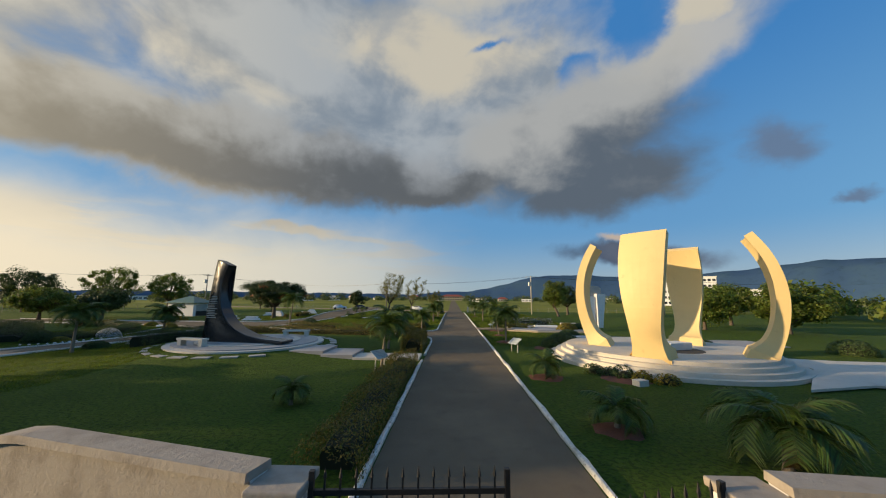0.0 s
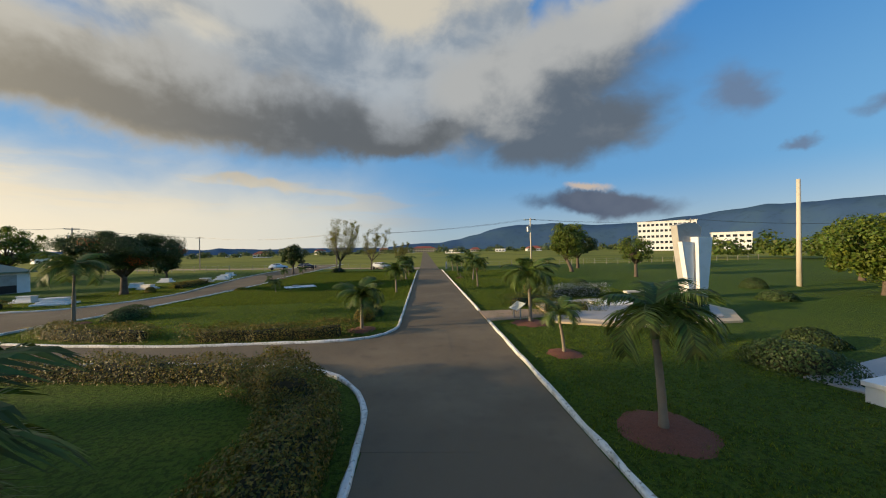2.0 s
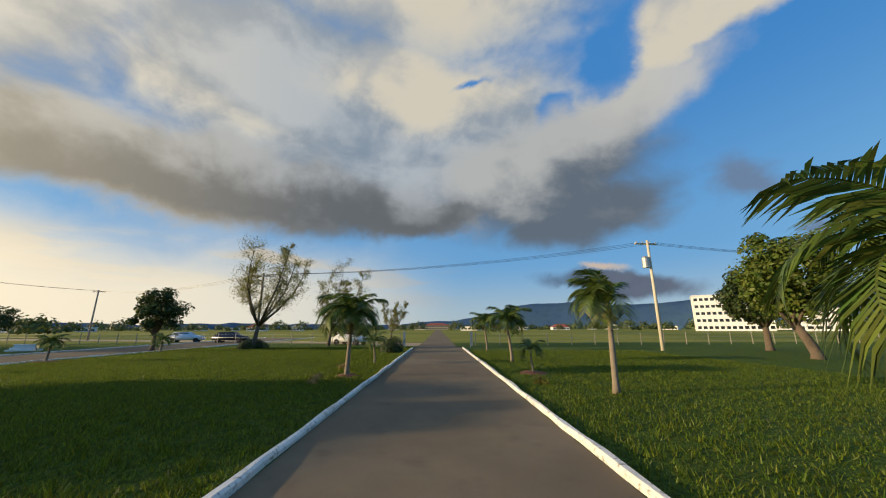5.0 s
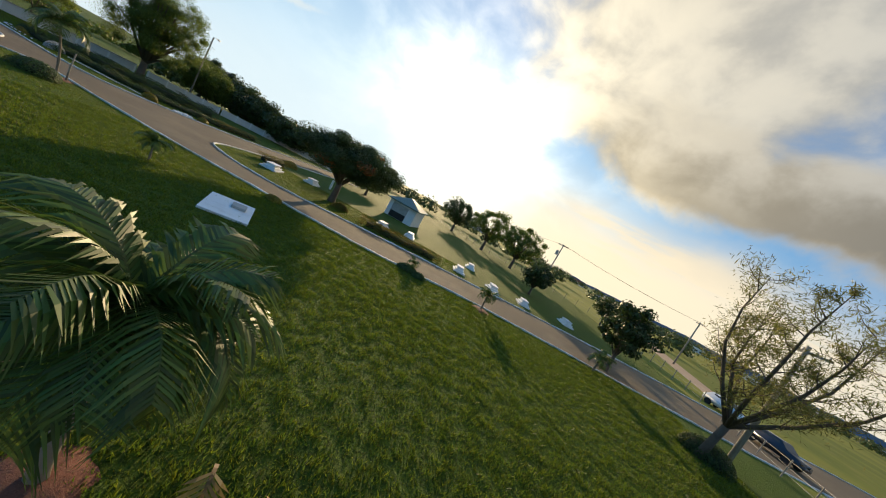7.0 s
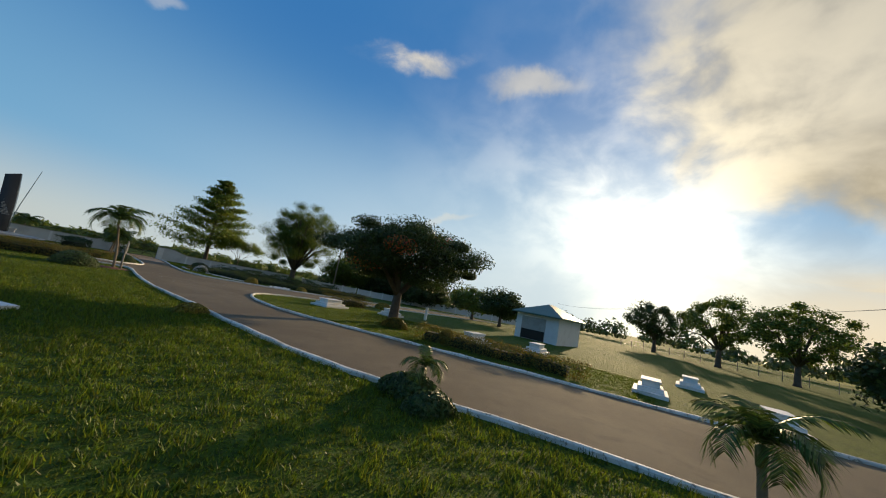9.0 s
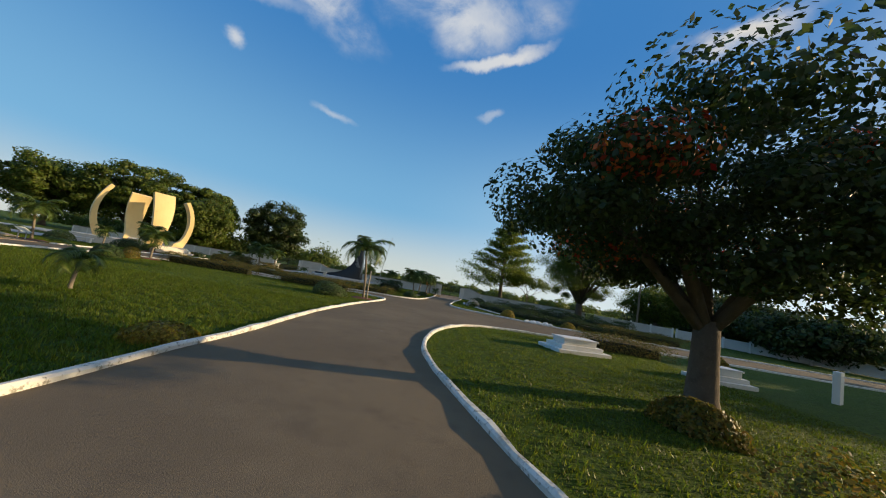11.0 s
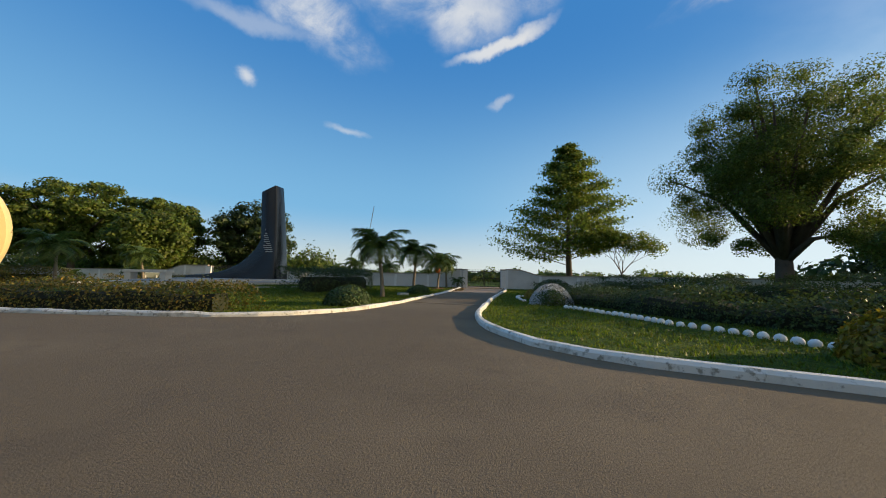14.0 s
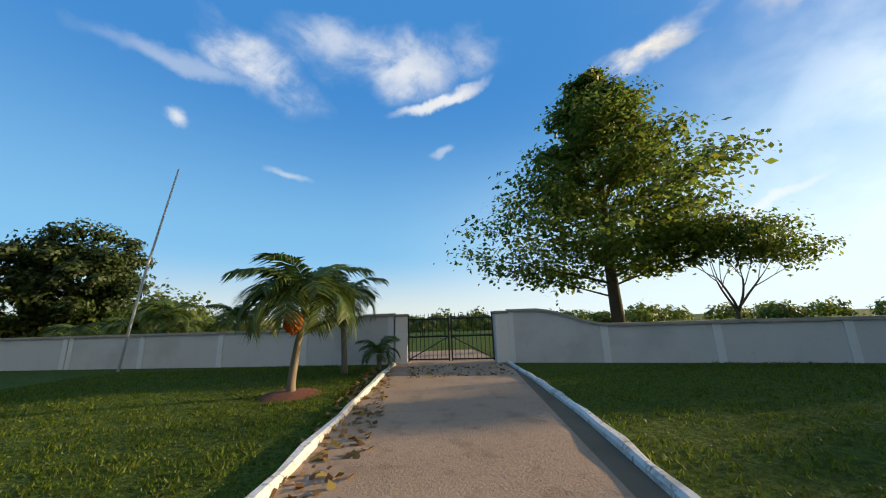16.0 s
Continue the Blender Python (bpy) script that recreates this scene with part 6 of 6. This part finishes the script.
def field_gate(m, label):
    root = empty("field_gate", m, label=label, category="gate", group="field gates")
    bm = bmesh.new()
    for z in (0.15, 0.8, 1.45):
        box(bm, 0, -0.02, z, 2.4, 0.02, z + 0.05)
    for x in (0, 2.35):
        box(bm, x, -0.03, 0.05, x + 0.05, 0.03, 1.55)
    part("frame", bm, M_STEEL, root)
    for i in range(1, 14):
        part("bar", boxed(2.4 * i / 14 - 0.01, -0.01, 0.15, 2.4 * i / 14 + 0.01, 0.01, 1.5), M_STEEL, root)
    return root


field_gate(pose(-3.1, 84.6, 0, 0, 0, 100), "open grey steel field gate")
field_gate(pose(3.1, 84.6, 0, 0, 0, 80), "open grey steel field gate")


def picket_fence(a, b, h=1.15):
    root = empty("picket_fence", None, label="long white-painted board fence", category="fence")
    a, b = Vector(a), Vector(b)
    d = b - a
    n = int(d.length / 2.2)
    ang = math.degrees(math.atan2(d.y, d.x))
    for i in range(n + 1):
        p = a.lerp(b, i / n)
        part("post", boxed(-0.09, -0.09, -0.1, 0.09, 0.09, h + 0.08, 0.01), M_PILASTER, root, "", pose(p.x, p.y, 0, 0, 0, ang))
        if i < n:
            q = a.lerp(b, (i + 0.5) / n)
            part("panel", boxed(-d.length / n / 2 + 0.1, -0.04, 0.05, d.length / n / 2 - 0.1, 0.04, h - 0.06), M_WALL, root, "", pose(q.x, q.y, 0, 0, 0, ang))
    return root


picket_fence((-50.0, 15.6), (-56.0, 23.0))
picket_fence((-56.2, 23.4), (-74.0, 46.0))


def car(m, mat, label):
    root = empty("parked_car", m, label=label, category="car")
    prof = [(-2.05, 0.35), (-2.05, 0.85), (-1.85, 0.95), (-1.35, 1.42), (0.35, 1.46), (1.05, 0.98), (1.95, 0.85), (2.08, 0.6), (2.05, 0.35)]
    bm = bmesh.new()
    rows = []
    for y, k in ((-0.84, 0.0), (-0.82, 1.0), (0.82, 1.0), (0.84, 0.0)):
        rows.append([bm.verts.new((x, y * (1 - 0.14 * max(0, z - 0.95) / 0.5), z)) for x, z in prof])
    rows = [rows[1], rows[2]]
    for i in range(len(prof)):
        j = (i + 1) % len(prof)
        bm.faces.new((rows[0][i], rows[0][j], rows[1][j], rows[1][i]))
    bm.faces.new(rows[0]), bm.faces.new(list(reversed(rows[1])))
    bmesh.ops.delete(bm, geom=[v for v in bm.verts if not v.link_faces], context="VERTS")
    bmesh.ops.recalc_face_normals(bm, faces=bm.faces)
    bmesh.ops.bevel(bm, geom=list(bm.edges), offset=0.05, segments=2, affect="EDGES")
    part("body", bm, mat, root, "", None, True)
    for s in (-1, 1):
        bm = bmesh.new()
        v = [bm.verts.new(p) for p in ((-1.25, s * 0.80, 1.0), (0.75, s * 0.80, 1.0), (0.25, s * 0.735, 1.36), (-1.1, s * 0.735, 1.36))]
        bm.faces.new(v)
        part("side_window", bm, M_GLASS, root)
        for x in (-1.3, 1.3):
            bm = bmesh.new()
            bmesh.ops.create_cone(bm, cap_ends=True, segments=20, radius1=0.32, radius2=0.32, depth=0.2, matrix=pose(x, s * 0.78, 0.32, 90, 0, 0))
            part("wheel", bm, M_RUBBER, root)
        part("headlight", boxed(2.0, s * 0.5 - 0.16, 0.66, 2.09, s * 0.5 + 0.16, 0.8, 0.02), M_GLASS, root)
    bm = bmesh.new()
    bm.faces.new([bm.verts.new(p) for p in ((1.02, -0.68, 1.03), (1.02, 0.68, 1.03), (0.42, 0.62, 1.42), (0.42, -0.62, 1.42))])
    part("windscreen", bm, M_GLASS, root)
    return root


car(pose(-10.2, 92.2, 0, 0, 0, -20), M_CARWHITE, "white hatchback parked on the dirt track")
car(pose(-28.0, 99.0, 0, 0, 0, 12), M_CARDARK, "dark estate car parked by the fence")
car(pose(-35.0, 100.5, 0, 0, 0, 20), M_CARWHITE, "white car parked by the fence")

ob = part("flag_pole", tube(bmesh.new(), [(0, 0, -0.1), (0.4, 0, 3.6), (1.1, 0, 8.2)], [0.05, 0.045, 0.03], 8), M_STEEL, None, "", pose(-17.2, 5.2, 0, 0, 0, 180))
tagged(ob, "thin bare leaning metal pole by the wall", "pole")

# ---------------------------------------------------------------- far things


def building(name, m, w, d, floors, fh, cols, mat, label, roof=None, balcony=True):
    root = empty(name, m, label=label, category="building", group="far buildings")
    h = floors * fh
    part("wall", boxed(-w / 2, -d / 2, -0.5, w / 2, d / 2, h), mat, root)
    if roof is not None:
        bm = bmesh.new()
        lo = [bm.verts.new(p) for p in ((-w / 2 - 0.6, -d / 2 - 0.6, h), (w / 2 + 0.6, -d / 2 - 0.6, h), (w / 2 + 0.6, d / 2 + 0.6, h), (-w / 2 - 0.6, d / 2 + 0.6, h))]
        hi = [bm.verts.new((-w / 4, 0, h + d * 0.28)), bm.verts.new((w / 4, 0, h + d * 0.28))]
        bm.faces.new(list(reversed(lo)))
        bm.faces.new((lo[0], lo[1], hi[1], hi[0])), bm.faces.new((lo[2], lo[3], hi[0], hi[1])), bm.faces.new((lo[1], lo[2], hi[1])), bm.faces.new((lo[3], lo[0], hi[0]))
        part("roof", bm, roof, root)
    else:
        part("roof", boxed(-w / 2 - 0.4, -d / 2 - 0.4, h + 0.002, w / 2 + 0.4, d / 2 + 0.4, h + 0.5), mat, root)
    for f in range(floors):
        for c in range(cols):
            x = -w / 2 + w * (c + 0.5) / cols
            ww, hh = w / cols * 0.66, fh * 0.40
            part("window", boxed(x - ww / 2, -d / 2 - 0.06, f * fh + fh * 0.28, x + ww / 2, -d / 2 - 0.004, f * fh + fh * 0.28 + hh), M_GLASS, root)
    return root


building("hotel_building", pose(166.0, 244.0, 0, 0, 0, -34), 33.0, 18.0, 5, 3.9, 13, M_WHITE, "long white five-storey hotel with rows of dark windows")
building("hotel_building", pose(192.0, 222.0, 0, 0, 0, -38), 19.0, 14.0, 3, 3.5, 6, M_WHITE, "white three-storey wing beside a hotel")
rng = random.Random(40)
for i in range(34):
    a = radians(-62 + 148 * i / 34 + rng.uniform(-1.5, 1.5))
    r = rng.uniform(330, 640)
    red = rng.random() < 0.3
    w = rng.uniform(9, 20)
    building("far_house", pose(-r * math.sin(a), 30 + r * math.cos(a), 0, 0, 0, math.degrees(a) + rng.uniform(-25, 25)), w, rng.uniform(8, 12), 1 if rng.random() < 0.6 else 2, 3.1, int(w / 3.2), M_WHITE if rng.random() < 0.7 else M_STONE, "distant low house among trees", M_REDROOF if red else (None if rng.random() < 0.5 else M_GREYSTONE))
building("far_house", pose(-2.0, 655.0, 0, 0, 0, 0), 46.0, 14.0, 2, 3.6, 10, M_STONE_WARM, "broad pink-red building at the road's far end", M_REDROOF)


def far_trees(name, rows, seed, n_leaf, label, leaf=0.5, mat=None):
    """A belt of distant trees: many leaf clumps in one mesh."""
    g = np.random.default_rng(seed)
    cs, ns = [], []
    for (x, y, rx, rz) in rows:
        k = int(n_leaf * rx)
        d = g.normal(size=(k, 3))
        d /= np.linalg.norm(d, axis=1, keepdims=True)
        d[:, 2] = np.abs(d[:, 2])
        lump = 1 + 0.22 * np.sin(d[:, :1] * 7 + x) * np.cos(d[:, 1:2] * 6 + y) + 0.10 * g.normal(size=(k, 1))
        cs.append(d * lump * np.array([rx, rx, rz]) * (0.72 + 0.3 * g.random((k, 1))) + np.array([x, y, rz * 0.22]))
        ns.append(d + g.normal(size=(k, 3)) * 0.4)
    v, f = quads(np.concatenate(cs), np.concatenate(ns), leaf, g, 0.7)
    ob = fill(name, v, f, mat or M_FARTREE)
    return tagged(ob, label, "trees", kind="stuff")


rng = random.Random(77)
north = []
for i in range(170):
    a = radians(-75 + 165 * i / 170 + rng.uniform(-0.6, 0.6))
    r = rng.uniform(300, 560)
    s = rng.uniform(3.5, 7.5)
    if abs(-r * math.sin(a)) < 12:
        continue
    north.append((-r * math.sin(a), 40 + r * math.cos(a), s, s * rng.uniform(0.7, 1.1)))
far_trees("far_tree_belt", north, 1, 46, "belt of distant green trees beyond the field", 0.75)
east = [(rng.uniform(34, 60), 8 + 3.2 * i + rng.uniform(-2, 2), rng.uniform(2.0, 4.0), rng.uniform(2.2, 4.2)) for i in range(16)]
far_trees("tree_belt_east", [(70 + 8 * math.sin(i) + rng.uniform(0, 20), 4 + 6 * i, rng.uniform(3.5, 6), rng.uniform(3.5, 6.0)) for i in range(18)], 2, 120, "row of broad green trees along the boundary", 0.45, M_LEAF)
south = []
for i in range(64):
    x = 80 - 2.4 * i + rng.uniform(-2, 2)
    y = -18 - abs(x + 5) * 0.10 + rng.uniform(-12, 2)
    s = rng.uniform(3.4, 5.6) if x > -2 else rng.uniform(1.4, 2.4)
    south.append((x, y - (12 if x < -6 else 8), s, s * rng.uniform(0.75, 1.15)))
far_trees("tree_belt_south", south, 3, 240, "dense bank of broad green trees behind the wall", 0.30, M_LEAF)
far_trees("bush_belt_southwest", [(-14 - 3.4 * i + rng.uniform(-2, 2), -34 - rng.uniform(0, 30) + 0.35 * i, rng.uniform(2.0, 3.6), rng.uniform(1.6, 2.8)) for i in range(40)], 8, 150, "low bushes and trees beyond the wall", 0.30, M_LEAF)
west = [(-100 - rng.uniform(0, 60), -10 + 9 * i, rng.uniform(3, 6), rng.uniform(3, 5.5)) for i in range(20)]
far_trees("tree_belt_west", west, 4, 90, "far trees against the sun", 0.5)
far_trees("tree_belt_southwest", [(-64 - 3.0 * i + rng.uniform(-2, 2), 6 + 2.0 * i + rng.uniform(-3, 3), rng.uniform(2.5, 4.0), rng.uniform(2.5, 4.5)) for i in range(16)], 5, 130, "dark trees behind the board fence", 0.36, M_LEAF_DARK)


def hills(name, r, a0, a1, profile, seed, label):
    verts, faces = [], []
    n = 160
    for i in range(n + 1):
        t = i / n
        a = radians(a0 + (a1 - a0) * t)
        h = profile(t) + 26 * noise.noise(Vector((t * 14, seed, 0))) + 12 * noise.noise(Vector((t * 45, seed, 3)))
        for k, (q, hh) in enumerate(((1.0, -20), (1.03, 0.35), (1.07, 0.75), (1.12, 1.0), (1.2, 0.9))):
            w = 1 + 0.012 * noise.noise(Vector((t * 30, k, seed)))
            verts.append((-r * q * w * math.sin(a), r * q * w * math.cos(a), hh if k == 0 else max(-10.0, h) * hh))
    for i in range(n):
        for k in range(4):
            b = i * 5 + k
            faces.append((b, b + 1, b + 6, b + 5))
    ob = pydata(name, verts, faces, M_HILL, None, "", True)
    return tagged(ob, label, "hills", kind="structure")


# the ridges are blue-grey because their colour carries the haze
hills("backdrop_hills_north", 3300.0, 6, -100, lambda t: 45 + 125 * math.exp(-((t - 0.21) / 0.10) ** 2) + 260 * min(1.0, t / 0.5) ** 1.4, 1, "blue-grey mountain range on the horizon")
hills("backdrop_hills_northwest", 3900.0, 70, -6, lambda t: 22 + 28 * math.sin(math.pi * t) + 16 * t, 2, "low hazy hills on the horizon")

# ---------------------------------------------------------------- grass blades


def grass(name, areas, count, seed, height=0.085, avoid=None):
    g = np.random.default_rng(seed)
    pts = []
    for (x0, y0, x1, y1), share in areas:
        k = int(count * share)
        pts.append(np.stack([g.uniform(x0, x1, k), g.uniform(y0, y1, k)], 1))
    p = np.concatenate(pts)
    if avoid is not None:
        p = p[~avoid(p[:, 0], p[:, 1])]
    z = np.array([ground_z(x, y) for x, y in p])
    n = len(p)
    a = g.uniform(0, math.tau, n)
    h = height * g.uniform(0.45, 1.35, n)
    tuft = np.sin(5.1 * p[:, 0] + 1.7 * np.sin(4.3 * p[:, 1])) * np.sin(4.7 * p[:, 1] + 1.3 * np.sin(5.7 * p[:, 0]))
    h = h * np.clip(0.95 + 0.8 * tuft, 0.3, 1.7)
    lean = g.normal(size=(n, 2)) * 0.45
    w = 0.007 + 0.006 * g.random(n)
    base = np.stack([p[:, 0], p[:, 1], z], 1)
    side = np.stack([np.cos(a) * w, np.sin(a) * w, np.zeros(n)], 1)
    tip = base + np.stack([lean[:, 0] * h, lean[:, 1] * h, h], 1)
    v = np.stack([base - side, base + side, tip], 1).reshape(-1, 3)
    f = np.arange(3 * n).reshape(n, 3)
    ob = fill(name, v, f, M_BLADE)
    return tagged(ob, "short green blades of mown lawn grass", "grass", kind="stuff")


def inside(poly, x, y):
    """Which of the points lie inside a closed outline."""
    hit = np.zeros(len(x), dtype=bool)
    for (x0, y0), (x1, y1) in zip(poly, poly[1:] + poly[:1]):
        if y0 == y1:
            continue
        hit ^= ((y0 > y) != (y1 > y)) & (x < x0 + (y - y0) * (x1 - x0) / (y1 - y0))
    return hit


ROADS = [[(0.0, 26.2)] + junction + [(0.0, 37.6)],
         strip([p for p in ISLAND_W if p[1] > 56 and p[0] < -18], [p for p in TOMB_SIDE if p[1] > 56]),
         strip([p for p in LAWN_SW if p[1] < 28 and p[0] < -20] + [(-27.6, 3.0)], [p for p in reversed(GATE_W) if p[1] < 29] + [(-31.4, 3.0)])]


def on_road(x, y):
    hit = np.abs(x) < 2.45
    for poly in ROADS:
        hit |= inside(poly, x, y) | inside(poly, x + 0.12, y) | inside(poly, x - 0.12, y)
    return hit


grass("lawn_grass", [((-23, 46, -2.5, 86), 0.80), ((2.5, 44, 16, 80), 0.20)], 760000, 5, 0.070, on_road)
grass("island_grass", [((-23, 35, -2.5, 46), 0.5), ((2.5, 24, 12, 44), 0.5)], 160000, 7, 0.045, on_road)
grass("verge_grass", [((-28, 6, -17, 33), 0.40), ((-40, 10, -27.6, 38), 0.30), ((-36, 44.6, -25.2, 70), 0.30)], 420000, 6, 0.042, on_road)


def scatter(name, count, seed, region, size, mat, label, category):
    """Small loose bits lying on the asphalt."""
    g = np.random.default_rng(seed)
    x0, y0, x1, y1 = region
    c = np.stack([g.uniform(x0, x1, count), g.uniform(y0, y1, count), np.full(count, 0.045)], 1)
    nn = np.stack([g.normal(size=count) * 0.5, g.normal(size=count) * 0.5, np.ones(count)], 1)
    v, f = quads(c, nn, size, g, 0.7)
    return tagged(fill(name, v, f, mat), label, category, kind="stuff")


scatter("leaf_litter", 420, 3, (-27.6, 8.5, -26.7, 16.5), 0.06, M_PALMDRY, "dry brown leaves along the kerb", "leaves")
scatter("gate_litter", 260, 4, (-31.0, 8.0, -28.0, 10.5), 0.05, M_PALMDRY, "dry brown leaves before the gate", "leaves")
scatter("loose_gravel", 500, 5, (-27.0, 39.5, -22.6, 54.0), 0.012, M_PAVE, "loose gravel grains on the asphalt", "gravel")
